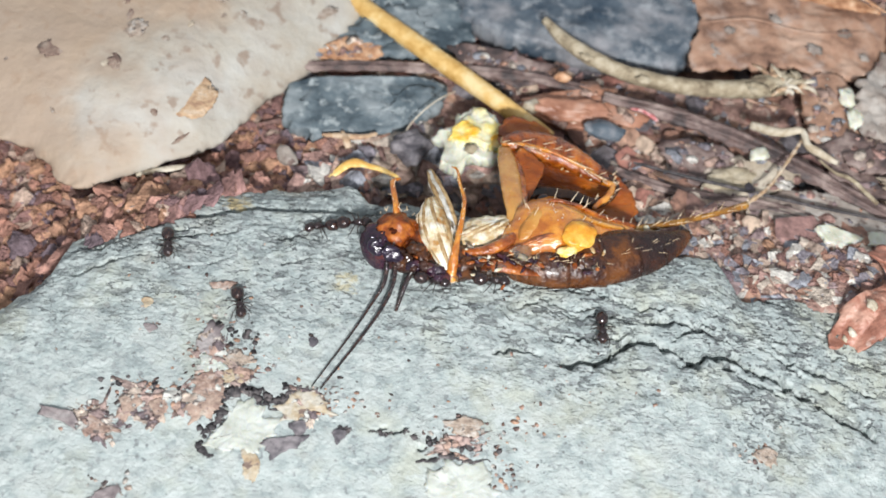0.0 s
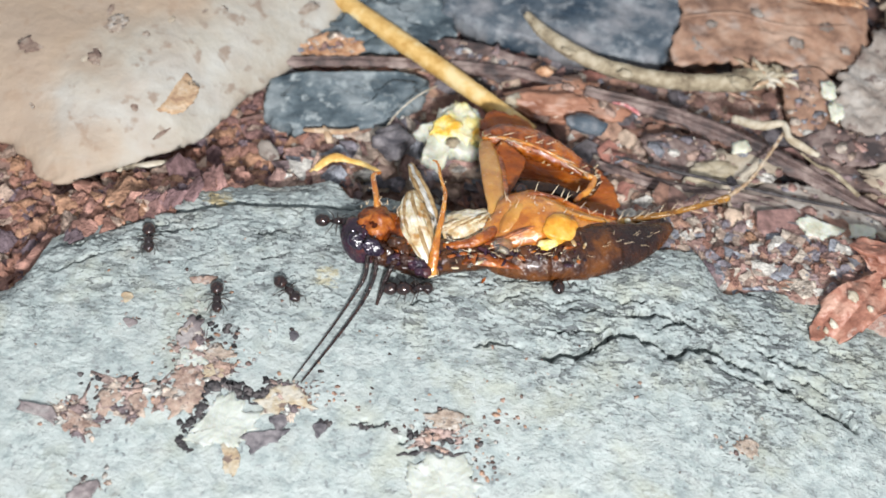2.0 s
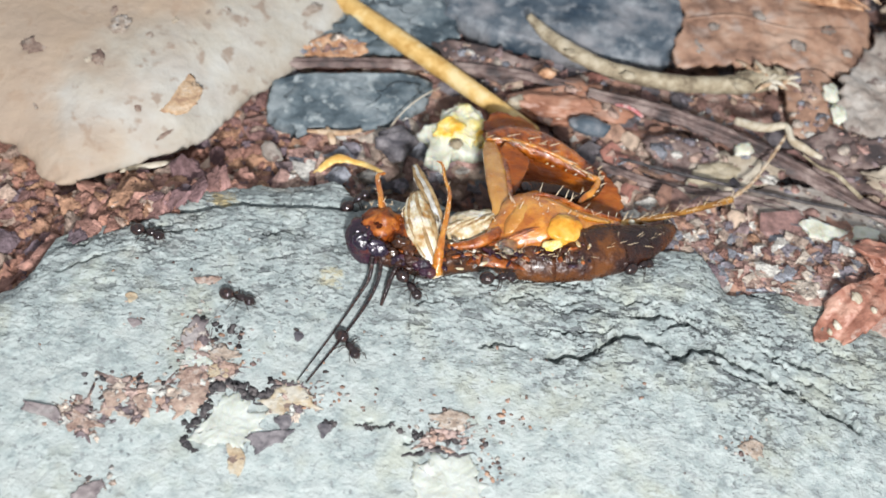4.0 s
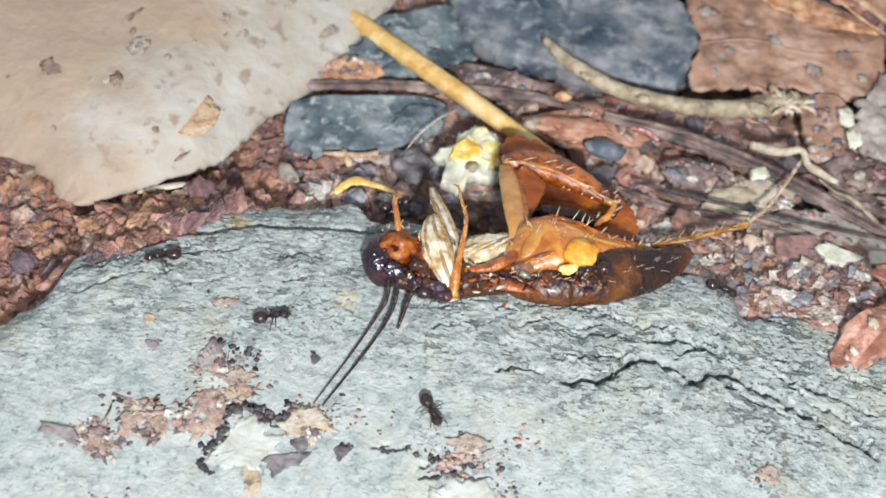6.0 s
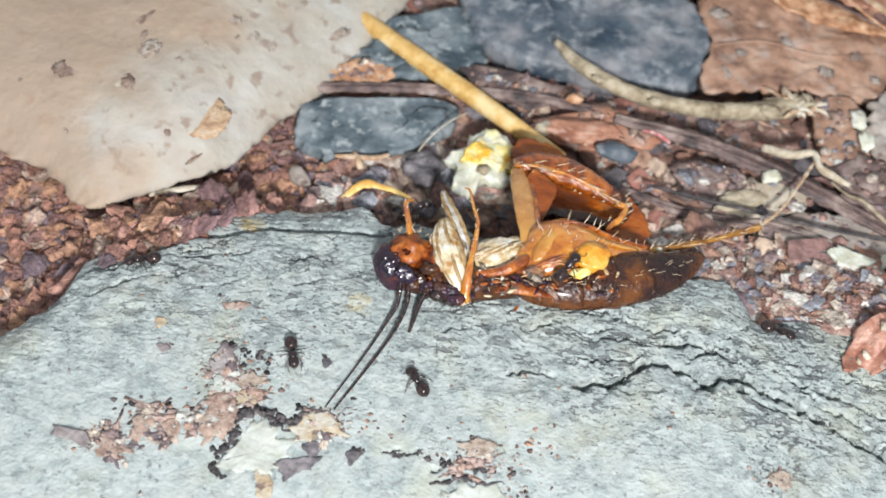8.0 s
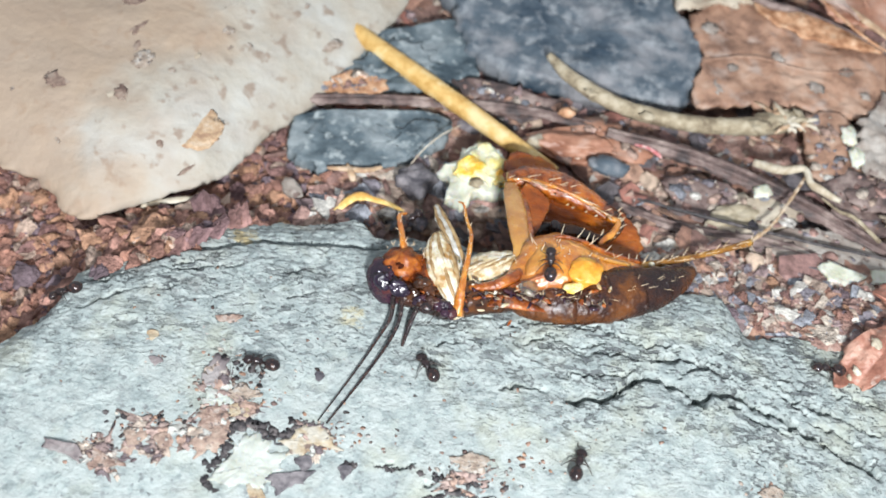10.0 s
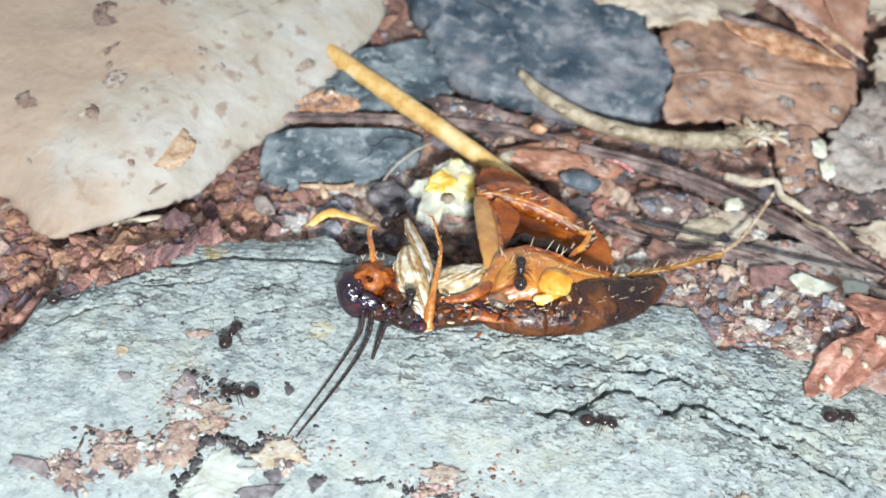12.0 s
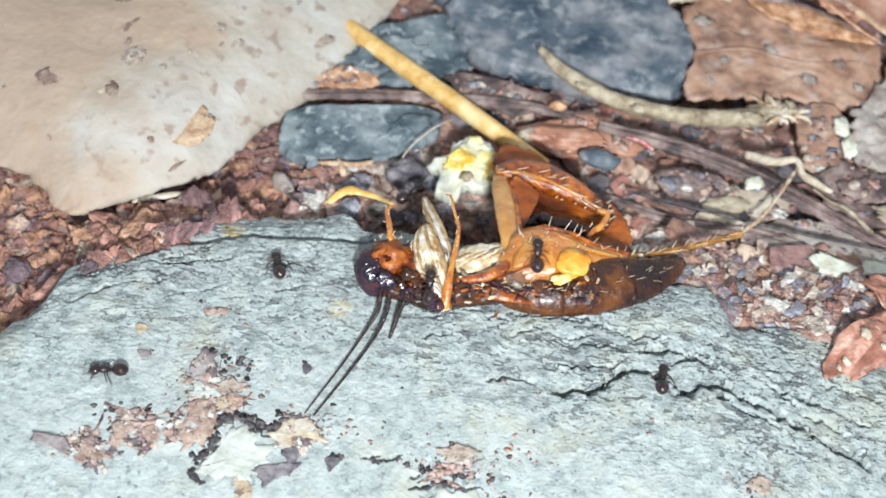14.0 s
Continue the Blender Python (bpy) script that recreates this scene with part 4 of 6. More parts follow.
lump("jaw", (-1.51, -5.17, 1.2), (0.9, 0.45, 0.45), M_BROWN, (0, 0, 10), 0.4, 4, 3)
limb("thorax", [(-2.45, -4.16, 0.7, 1), (-0.68, -4.34, 0.8, 1.3), (1.19, -3.88, 0.8, 1.2), (3.54, -2.95, 0.8, 1.3)], M_DUSK, 18, 26, 0.8, 0.14)
lump("mandible", (-0.75, -5.45, 1.7), (0.6, 0.42, 0.4), M_CHITIN, (20, 0, -8), 0.3, 8, 4, "glossy dark red mouthpart")
for k, (x, y, z, r) in enumerate(((-1.35, -5.3, 1.8, 0.4), (-2.1, -5.25, 1.7, 0.45), (-2.6, -5.0, 1.9, 0.38), (-1.6, -4.7, 2.0, 0.4), (-0.2, -5.75, 1.5, 0.4), (-2.2, -4.4, 2.2, 0.42))):
    lump("mouth_lobe", (x, y, z), (r * 1.2, r, r * 0.8), (M_BROWN, M_CHITIN, M_DUSK)[k % 3], (0, 0, 40 * k), 0.5, k + 3, 3)
lump("mouth_bead", (-0.5, -5.93, 1.7), (0.32, 0.3, 0.3), M_CHITIN)
lump("mouth_bead", (-2.04, -5.53, 1.75), (0.3, 0.2, 0.2), M_BROWN, (0, 0, 30), 0.4, 5)
bristles(face, [(-4.53, -2.33, 2, 0.3), (-3.7, -2.09, 2.3, 0.4), (-2.81, -2.23, 2.3, 0.4), (-2.18, -2.89, 2.3, 0.3)], 12, 0.35, 7, (0, 0.5, 0.8))


# small pale wings: blades of several folds
def wing(points, flat, folds, label="", skin=None):
    """A blade through the points with narrow pleats side by side on it."""
    w = limb("wing", points, skin or M_WING, 24, 34, flat, 0.35, label)
    for k in range(folds):
        f = (k + 0.5) / folds - 0.5
        pleat = [(q[0] + 1.75 * f * q[3], q[1] + 0.3 * f, q[2] + q[3] * flat * (0.75 - 2.0 * f * f), 0.10 + 0.20 * q[3] / folds * 2) for q in points]
        limb("pleat", pleat, (skin or M_WING) if k % 2 else M_VEIN, 8, 24, 0.9, 0.6, parent=w)
    return w


wing([(0.37, -5.73, 1, 0.3), (-0.23, -4.72, 1.8, 0.6), (-0.94, -3.3, 2.3, 0.95), (-1.51, -1.76, 2.4, 0.72), (-1.74, -0.64, 2.3, 0.28)], 0.45, 5, "pale cream pleated wing")
wing([(0.22, -3.1, 1.7, 0.3), (-0.28, -1.9, 2, 0.38), (-0.96, -0.57, 2.1, 0.42), (-1.63, 0.72, 2, 0.36), (-2.14, 1.83, 1.8, 0.1)], 0.55, 3, "narrow silvery wing", M_SILVER)
wing([(0.51, -2.73, 1.3, 0.95), (1.45, -2.25, 1.6, 1.1), (2.32, -1.65, 1.7, 0.85), (3.24, -0.97, 1.6, 0.42)], 0.28, 7, "short golden wing stub")
MID = [(0.7, -3.83, 1.6, 0.22), (2.11, -3.62, 1.9, 0.34), (3.23, -2.89, 2, 0.4), (4.2, -1.97, 1.9, 0.42)]
limb("middle_thigh", MID, M_AMBER, 12, 24, 0.8)

# legs
FRONT = [(0.25, -5.68, 1.2, 0.32), (0.26, -4.69, 2.2, 0.24), (0.33, -3.07, 2.6, 0.16), (0.39, -1.84, 2.8, 0.13), (0.35, -0.72, 2.8, 0.115), (-0.08, 0.52, 2.7, 0.10), (-0.36, 1.63, 2.6, 0.085), (-0.75, 1.91, 2.5, 0.04)]
leg = limb("front_leg", FRONT, M_CLEAR, 12, 60, 1.0, 0.5)
bristles(leg, FRONT[1:7], 30, 0.2, 11, (-0.5, 0.2, 0.6))
FORE = [(-3.55, -2.13, 2.1, 0.28), (-3.75, -1.61, 2.4, 0.2), (-4.05, -0.61, 2.4, 0.18), (-4.22, 0.24, 2.3, 0.15), (-3.82, 0.62, 2.2, 0.07)]
leg = limb("front_leg", FORE, M_CLEAR, 10, 40, 1.0, 0.5)
bristles(leg, FORE[:4], 8, 0.22, 13, (-0.5, 0.2, 0.6))
UP = [(3.7, -1.71, 1.4, 0.5), (3.61, -0.61, 1.8, 0.55), (3.2, 1.47, 1.6, 0.66), (2.75, 3.93, 1, 0.64), (2.43, 5.7, 0.4, 0.42)]
limb("hind_shin", UP, M_SHINBONE, 14, 30, 0.45, 0.12, label="translucent amber shin")
limb("shin_edge", [(q[0] + 0.62, q[1], q[2] - 0.25, q[3] * 0.62) for q in UP[1:]], M_AMBER, 10, 30, 0.5, 0.15)
THIGH = [(2.24, 6.22, 0.2, 0.5), (3.74, 6.58, 0.1, 0.95), (5.88, 6.36, -0.1, 1.1), (8.05, 5.56, -0.3, 0.8), (9.57, 4.75, -0.5, 0.36)]
leg = limb("hind_thigh", THIGH, M_AMBER, 16, 34, 0.75, 0.15, label="broad amber hind thigh with spines")
bristles(leg, [(q[0] - 0.1, q[1] - 0.45, q[2] + 0.5, q[3] * 0.7) for q in THIGH], 24, 0.6, 17, (0.5, -0.6, 0.6), 0.045)
limb("thigh_edge", [(q[0] - 0.05, q[1] - 0.62 * q[3], q[2] + 0.62 * q[3], 0.13) for q in THIGH], M_CLEAR, 8, 30, 1.0, 0.4, parent=leg)
KNEE = [(9.55, 5.13, -0.5, 0.42), (9.95, 4.27, -0.4, 0.34), (9.48, 3.34, -0.4, 0.36), (8.63, 2.82, -0.4, 0.42), (6.75, 3.2, -0.5, 0.6), (4.53, 2.9, -0.4, 0.62), (3.65, 1.98, 0, 0.5)]
# the leg's dark colour also stands in for the shade below the thigh
leg = limb("middle_leg", KNEE, M_DUSK, 14, 40, 0.8, 0.15)
bristles(leg, KNEE[:4], 16, 0.32, 19, (0.5, 0.4, 0.7), 0.045)
limb("knee", [(*q[:3], q[3] * 0.62) for q in [(9.13, 4.38, 0, 0.4), (9.73, 4.04, 0.1, 0.36), (9.47, 3.08, 0.2, 0.34), (8.92, 2.43, 0.2, 0.3), (8.59, 1.91, 0.2, 0.2)]], M_CLEAR, 10, 40, 1.0, 0.5, "bright red-orange bent leg joint", leg)


def membrane(name, outline, height, material, label, thick=0.12, seed=0):
    return part(name, plate(outline, height, thick, 16, 110, 0.5, seed, base=BODY, wear=1.2), material, insect, label)


membrane("back_wing", [(1.95, 8.24), (2.45, 9.99), (4.45, 9.74), (6.52, 8.33), (8.56, 6.94), (10.53, 5.92), (11.63, 4.1), (11.24, 2.15), (8.99, 1.8), (5.97, 1.6), (3.86, 2.2), (2.65, 5.86)],
         lambda x, y: -1.35 - 0.02 * (x - 2) + 0.12 * math.sin(1.3 * (x * 0.55 + y * 0.85)) + 0.2 * fbm(x * 0.5, y * 0.5, 14), M_MEMBRANE, "folded translucent red-amber hind wing", seed=51)
membrane("shin_flap", [(3.15, 5.3), (5.0, 4.75), (4.92, 3.1), (4.33, 1.2), (4.09, -0.99), (3.6, -1.2)],
         lambda x, y: 0.75 + 0.12 * fbm(x * 0.7, y * 0.7, 17), M_MEMBRANE, "thin brown translucent flap beside the shin", seed=53)
HUMP = [(2.86, -2.99, 1.3, 0.7), (4.13, -2.35, 1.9, 1.35), (5.45, -1.35, 2.2, 2.0), (7.06, -0.85, 2.1, 1.65), (8.92, -0.1, 1.2, 0.85), (11.35, 0.74, 0.2, 0.32)]
leg = limb("hind_thigh", HUMP, M_CLEAR, 18, 40, 0.38, 0.12, label="translucent orange hind thigh")
limb("thigh_edge", [(q[0], q[1] + 0.72 * q[3], q[2] + 0.24 * q[3], 0.13) for q in HUMP], M_AMBER, 8, 30, 1.0, 0.3, parent=leg)
limb("thigh_edge", [(q[0], q[1] - 0.6 * q[3], q[2] + 0.26 * q[3], 0.11) for q in HUMP], M_AMBER, 8, 30, 1.0, 0.3, parent=leg)
bristles(leg, HUMP[1:], 14, 0.4, 23, (0.0, 0.6, 0.7))
lump("inner_lobe", (4.75, -1.55, 2.55), (0.62, 1.35, 0.32), M_SHINBONE, (10, 0, -32), 0.12, 4, 4, "paler inner lobe", leg)
lump("inner_lobe", (6.6, -0.25, 2.35), (1.5, 0.5, 0.4), M_CLEAR, (0, 10, -8), 0.2, 6, 4, parent=leg)
limb("thigh_ridge", [(5.2, 0.25, 2.4, 0.12), (6.6, -0.2, 2.7, 0.16), (8.4, -0.35, 2.0, 0.14), (10.6, 0.35, 0.7, 0.12)], M_SHINBONE, 8, 30, 0.8, 0.3, parent=leg)
SHIN = [(11.02, 0.78, 0, 0.28), (12.4, 1.61, -0.5, 0.26), (14.61, 2.85, -1, 0.21), (16.93, 4.2, -1.4, 0.2), (19.05, 5.5, -1.7, 0.25)]
shin = limb("hind_shin", SHIN, M_OLIVE, 12, 40, 1.0, 0.15)
lump("joint", (12.11, 1.23, -0.1), (0.22, 0.2, 0.2), M_WING, parent=shin)
bristles(shin, SHIN, 22, 0.75, 29, (0.5, -0.3, 0.6), 0.03)
bristles(shin, SHIN, 12, 0.6, 31, (0.6, 0.8, 0.5), 0.03)
FOOT = [(18.97, 5.53, -1.7, 0.17), (20.56, 7.47, -2.1, 0.13), (22.11, 10.31, -2.5, 0.13), (23.15, 12.42, -2.7, 0.11), (23.59, 13.23, -2.7, 0.06)]
limb("tarsus", [(*q[:3], q[3] * (1.25 if k % 3 == 0 else 0.9)) for k, q in enumerate(spline(FOOT, 30))], M_FOOT, 10, 60, 1.0, 0.2, "thin pale brown foot")
fat = lump("fat_lump", (7.54, -2.13, 2.75), (1.05, 0.95, 0.32), M_FAT, (12, 0, 35), 0.22, 7, 4, "soft yellow-orange lump")
lump("fat_lump", (6.97, -3.24, 2.5), (0.6, 0.36, 0.25), M_YOLK, (0, 0, 25), 0.35, 8, 4)
lump("droplet", (4.28, -3.58, 2.2), (0.62, 0.55, 0.34), M_DROP, fine=3, rough=0.15, label="clear grey droplet")
q = random.Random(77)
for k in range(90):
    # wet beads and bits of shell along the torn belly
    f = k / 89
    c = Vector((0.5, -4.57, 1.9)).lerp(Vector((9.31, -2.94, 2)), f) + Vector((0, q.gauss(0, 0.5), q.uniform(-0.2, 0.2)))
    r = q.uniform(0.05, 0.15)
    lump("wet_bead", tuple(c), (r * q.uniform(1.2, 3.0), r, r * 0.6), (M_CHITIN, M_AMBER, M_CHITIN, M_DUSK, M_WING, M_CHITIN, M_DROP)[k % 7], (0, 0, q.uniform(0, 180)), 0.25, k, 2)

bristles(abdomen, [(1.55, -4.47, 1.6, 0.4), (3.19, -3.97, 1.9, 0.5), (5.94, -3.89, 1.9, 0.5), (9.03, -2.93, 1.6, 0.5)], 26, 0.35, 41, (0.2, -0.5, 0.7), 0.035)

bristles(leg, [(2.9, -2.4, 2.0, 0.4), (5.2, -0.4, 2.5, 0.4), (6.6, -1.2, 2.6, 0.5), (9.0, -0.2, 1.4, 0.4)], 26, 0.16, 43, (0.1, 0.1, 0.9), 0.03)
glints = random.Random(79)
for k in range(46):
    # tiny clear, pale and dark specks added as highlights on the thighs and wing
    f = glints.random()
    c = (Vector((2.6, 6.0, 0.95)).lerp(Vector((9.6, 4.6, 0.1)), f) if k % 2 else Vector((4.0, 1.4, -0.3)).lerp(Vector((9.4, 2.4, -0.4)), f)) + Vector((0, glints.gauss(0, 0.55), glints.uniform(-0.25, 0.05)))
    r = glints.uniform(0.025, 0.06)
    lump("wet_bead", tuple(c), (r * glints.uniform(1.0, 2.4), r, r * 0.6), (M_DROP, M_WING, M_AMBER, M_CHITIN)[k % 4], (0, 0, glints.uniform(0, 180)), 0.25, k, 2)

# feelers, ringed
for row in ([(-3.17, -5.25, 1.5, 0.16), (-3.14, -6.47, 1.1, 0.125), (-3.55, -7.97, 0.7, 0.1), (-4.6, -10.37, 0.5, 0.085), (-6.18, -13.72, 0.45, 0.05)],
            [(-3.69, -5.22, 1.5, 0.16), (-3.69, -6.42, 1, 0.125), (-4.17, -7.65, 0.65, 0.085), (-5.19, -10.2, 0.5, 0.06), (-6.7, -13.66, 0.45, 0.035)]):
    beads = []
    for k, q in enumerate(spline(row, 90)):
        beads.append((*q[:3], q[3] * (1.12 if k % 2 else 0.88)))
    limb("antenna", beads, M_ANT, 8, 178, 1.0, 0.02, "black ringed feeler")
PALP = [(-2.13, -5.52, 1.4, 0.16), (-2.41, -6.28, 1, 0.16), (-2.57, -7.01, 0.7, 0.15), (-2.73, -7.95, 0.5, 0.09)]
limb("palp", [(*q[:3], q[3] * (1.15 if k % 2 else 0.85)) for k, q in enumerate(spline(PALP, 34))], M_ANT, 8, 68, 1.0, 0.02, "black ringed mouth feeler")


# ---------------------------------------------------------------- ants
def build_ant():
    """A small dark ant that faces +x, its feet on z = 0: lengths in mm."""
    ant = thing("ant", (0, 0, 0), "small glossy black-brown ant", "ant", "ants foraging on the dead insect")
    head = part("head", blob((0.86, 0, 0.33), (0.36, 0.35, 0.28), (0, 14, 0), 0.05, 1, 3), M_ANT, ant)
    part("thorax", tube([(0.62, 0, 0.35, 0.15), (0.40, 0, 0.42, 0.28), (0.10, 0, 0.38, 0.22), (-0.14, 0, 0.31, 0.11)], 12, 16, 0.95), M_ANT, ant)
    part("waist", blob((-0.22, 0, 0.32), (0.09, 0.10, 0.15), (0, 0, 0), 0, 1, 2), M_ANT, ant)
    part("gaster", blob((-0.72, 0, 0.38), (0.52, 0.44, 0.40), (0, -6, 0), 0.03, 4, 3), M_ANT, ant, "shiny black abdomen")
    for side in (1, -1):
        part("eye", blob((0.92, 0.30 * side, 0.40), (0.07, 0.05, 0.06), (0, 0, 0), 0, 1, 2), M_EYE, head)
        part("jaw", tube([(1.08, 0.08 * side, 0.26, 0.05), (1.2, 0.09 * side, 0.21, 0.045), (1.27, 0.01 * side, 0.19, 0.02)], 6, 8), M_ANT_LEG, head)
        part("antenna", tube([(1.06, 0.12 * side, 0.42, 0.025), (1.22, 0.40 * side, 0.52, 0.02), (1.40, 0.42 * side, 0.42, 0.022), (1.58, 0.36 * side, 0.3, 0.03)], 6, 16), M_ANT_LEG, head)
        for x, reach, spread in ((0.50, 0.50, 0.42), (0.30, 0.62, -0.05), (0.08, 0.68, -0.55)):
            # a leg turns about its hip
            lg = part("leg", tube([(0, 0, 0, 0.055), (0.25 * spread, 0.42 * side * reach, 0.16, 0.04), (0.7 * spread, 0.85 * side * reach, -0.02, 0.028),
                                   (0.95 * spread, 1.05 * side * reach, -0.22, 0.02), (1.1 * spread, 1.18 * side * reach, -0.31, 0.014)], 6, 16), M_ANT_LEG, ant)
            lg.location = (x * MM, 0.10 * side * MM, 0.33 * MM)
    for p in ant.children_recursive:
        p.data.transform(Matrix.Scale(0.92, 4))
        p.location *= 0.92
    return ant


ants = [build_ant()]
for k in range(8):
    ants.append(copy_thing(ants[0], pose(0.004 * k, -0.02, 0.002)))


# ---------------------------------------------------------------- small things in the litter
food = thing("food_crumb", (0.29, 9.01, -3.4), "crumb of cream and egg-yellow food in the litter", "crumb")


def food_part(name, outline, level, thick, material, seed, label=""):
    at = (0.29, 9.01, -3.4)
    mid = np.mean(outline, axis=0)
    dome = lambda x, y: level + 0.35 * math.exp(-((x - mid[0]) ** 2 + (y - mid[1]) ** 2) / 3.0) + 0.3 * fbm(x * 0.7, y * 0.7, seed)
    return part(name, plate(outline, dome, thick, 14, 110, 0.9, seed, base=at, wear=1.3), material, food, label)


food_part("crust", [(-2.38, 8.96), (-1.33, 9.57), (-0.6, 11.2), (0.54, 11.96), (1.78, 11.06), (2.4, 8.8), (1.91, 7.43), (0.16, 7.1), (-0.72, 6.18), (-1.8, 6.39), (-1.71, 7.78)], -3.0, 1.1, M_CREAM, 61, "pale cream crust")
food_part("yolk", [(-1.31, 8.1), (-1.12, 9.27), (-0.35, 10.5), (0.45, 11.5), (1.3, 10.9), (2.0, 9.42), (1.6, 8.0), (0.5, 8.3), (-0.55, 7.7)], -2.62, 0.6, M_YOLKPALE, 62, "pale yellow yolk")
food_part("yolk", [(-1.25, 8.3), (-1.1, 9.2), (-0.3, 9.7), (0.4, 9.2), (0.1, 8.6), (-0.6, 8.05)], -2.4, 0.6, M_YOLK, 63, "deep egg-yellow yolk")
food_part("yolk", [(1.5, 8.2), (1.7, 8.9), (2.3, 8.8), (2.35, 8.1), (1.9, 7.7)], -2.5, 0.6, M_YOLK, 64, "deep egg-yellow yolk")
part("grain", blob((0.18, 7.55, -2.4), (0.46, 0.4, 0.28), (0, 0, 25), 0.55, 4, 3, base=(0.29, 9.01, -3.4)), M_TWIG, food, "brownish grain")
solo("seed", blob((-12.29, 5.72, -3.8), (0.95, 0.62, 0.5), (0, 0, -45), 0.3, 3, 3), M_GREYLEAF, "pale oval seed on the soil", "seed")
solo("dark_pebble", blob((-3.98, 8.1, -3.9), (1.4, 1.25, 0.9), (0, 0, 20), 0.4, 6, 4), M_DARKFLAKE, "dark purplish soil lump", "pebble")
solo("dark_pebble", blob((9.39, 11.89, -3.6), (1.5, 0.8, 0.6), (0, 0, -8), 0.25, 16, 4), M_SLATE, "smooth dark pebble among white grit", "pebble")
solo("red_flake", blob((7.01, 13.7, -4), (2.6, 0.8, 0.5), (0, 0, 4), 0.5, 18, 4), M_RED_LEAF, "brick-red flake of rotten leaf", "flake")
solo("red_flake", blob((4.14, 13.61, -4.2), (0.9, 0.5, 0.4), (0, 0, 40), 0.5, 19, 3), M_PALE, "pale flake of rotten leaf", "flake")
solo("orange_grain", blob((6.07, 16.37, -3.6), (0.62, 0.42, 0.4), (0, 0, 0), 0.3, 21, 3), M_RUST, "small orange grain on the litter", "grain")
solo("pale_chip", blob((20.55, 11.72, -3.6), (0.75, 0.6, 0.3), (0, 0, 30), 0.4, 22, 3), M_CREAM, "small white chip on the litter", "chip", "white chips")
solo("pale_chip", blob((27.05, 17.88, -3.2), (0.6, 1.0, 0.35), (0, 0, 15), 0.4, 23, 3), M_CREAM, "upright white flake on brown leaf", "chip", "white chips")
solo("pale_chip", blob((27.41, 15.99, -3.2), (0.5, 0.9, 0.35), (0, 0, 10), 0.5, 24, 3), M_CREAM, "upright white flake on brown leaf", "chip", "white chips")
for outline, words, k in (([(24.09, 5.7), (25.33, 5.79), (27.38, 5.12), (27.62, 4.43), (27.04, 3.67), (25.96, 3.82), (25.13, 4.26), (24.47, 4.66)], "broad whitish lichen chip beside the stalk", 25), ([(27.7, 5.63), (29.49, 5.52), (29.07, 4.81), (27.84, 4.76)], "small whitish chip beside a broader one", 29), ([(29.59, 5.33), (31.07, 5.37), (32.38, 4.96), (31.26, 4.75)], "thin pale sliver beside the curled leaf", 30)):
    mid = np.mean(outline, axis=0)
    solo("pale_chip", plate(outline, flat_z(-2.9, (0, 0.03), 0.12, k, mid), 0.3, 12, 90, 0.9, k), M_CREAM if k < 30 else M_BEIGE, words, "chip", "white chips")
solo("pale_chip", blob((19.2, 9.72, -4.2), (2.4, 1.0, 0.4), (0, 0, 20), 0.4, 26, 4), M_TWIG, "flat beige bark chip", "chip")
stem("petal", [(-8.99, 3.7, -3.0, 0.14), (-8.27, 4.38, -2.6, 0.3), (-7.47, 4.95, -2.5, 0.36), (-6.43, 4.9, -2.55, 0.22), (-5.3, 4.7, -2.6, 0.2), (-4.34, 4.56, -2.9, 0.1)], M_PETAL, "curled yellow petal on dark soil", "petal", 12, 40, 0.35, 0.4)
stem("plant_bit", [(-10.3, 8.16, -4, 0.15), (-8.9, 8.23, -3.9, 0.24), (-7.52, 8.38, -3.9, 0.22), (-6.51, 8.88, -3.9, 0.14)], M_RUSTPALE, "pale forked bit of dry plant", "plant bit", 8, 20, 0.35, 0.6)
stem("plant_bit", [(-8.26, 7.29, -4, 0.2), (-8.51, 7.8, -3.8, 0.26), (-8.97, 8.64, -3.9, 0.12)], M_RUSTPALE, "pale forked bit of dry plant", "plant bit", 8, 16, 0.35, 0.6)
stem("pink_curl", [(11.22, 14.43, -3.8, 0.08), (12.09, 14.1, -3.5, 0.13), (12.84, 13.64, -3.5, 0.16), (13.22, 13.5, -3.7, 0.1)], M_PINK, "tiny pink curled bud scale", "bud scale", 8, 16, 0.1)
stem("rootlet", [(-5.08, 8.24, -4, 0.05), (-4, 10.3, -3.4, 0.06), (-2.81, 12.06, -3.3, 0.06), (-1.53, 13.56, -3.6, 0.05)], M_PALE, "thin pale rootlet over the dark soil", "root", 6, 24, 0.1)
stem("rootlet", [(28.58, 8.37, -3.2, 0.16), (26.87, 10.01, -3, 0.16), (25.71, 10.46, -3, 0.12), (24.57, 11.44, -3, 0.08)], M_TWIG, "thin brown rootlet over the litter", "root", 6, 24, 0.1)
# a dark tube added in place of the shadow along the stalk
stem("rootlet", [(11.57, 9.14, -3.4, 0.1), (15.4, 8.4, -3.2, 0.14), (20.15, 7.75, -3.1, 0.13), (24.8, 7.25, -3.1, 0.12), (30.8, 6.9, -3.2, 0.08)], M_DARKGRIT, "thin dark line in place of a stalk's shadow", "root", 6, 40, 0.4)
stem("straw_sliver", [(-21.88, 2.17, -3.6, 0.16), (-19.92, 2.86, -3.4, 0.26), (-18.2, 3.63, -3.6, 0.12)], M_PALE, "pale sliver of dry grass under the leaf", "straw", 8, 20, 0.2, 0.5)
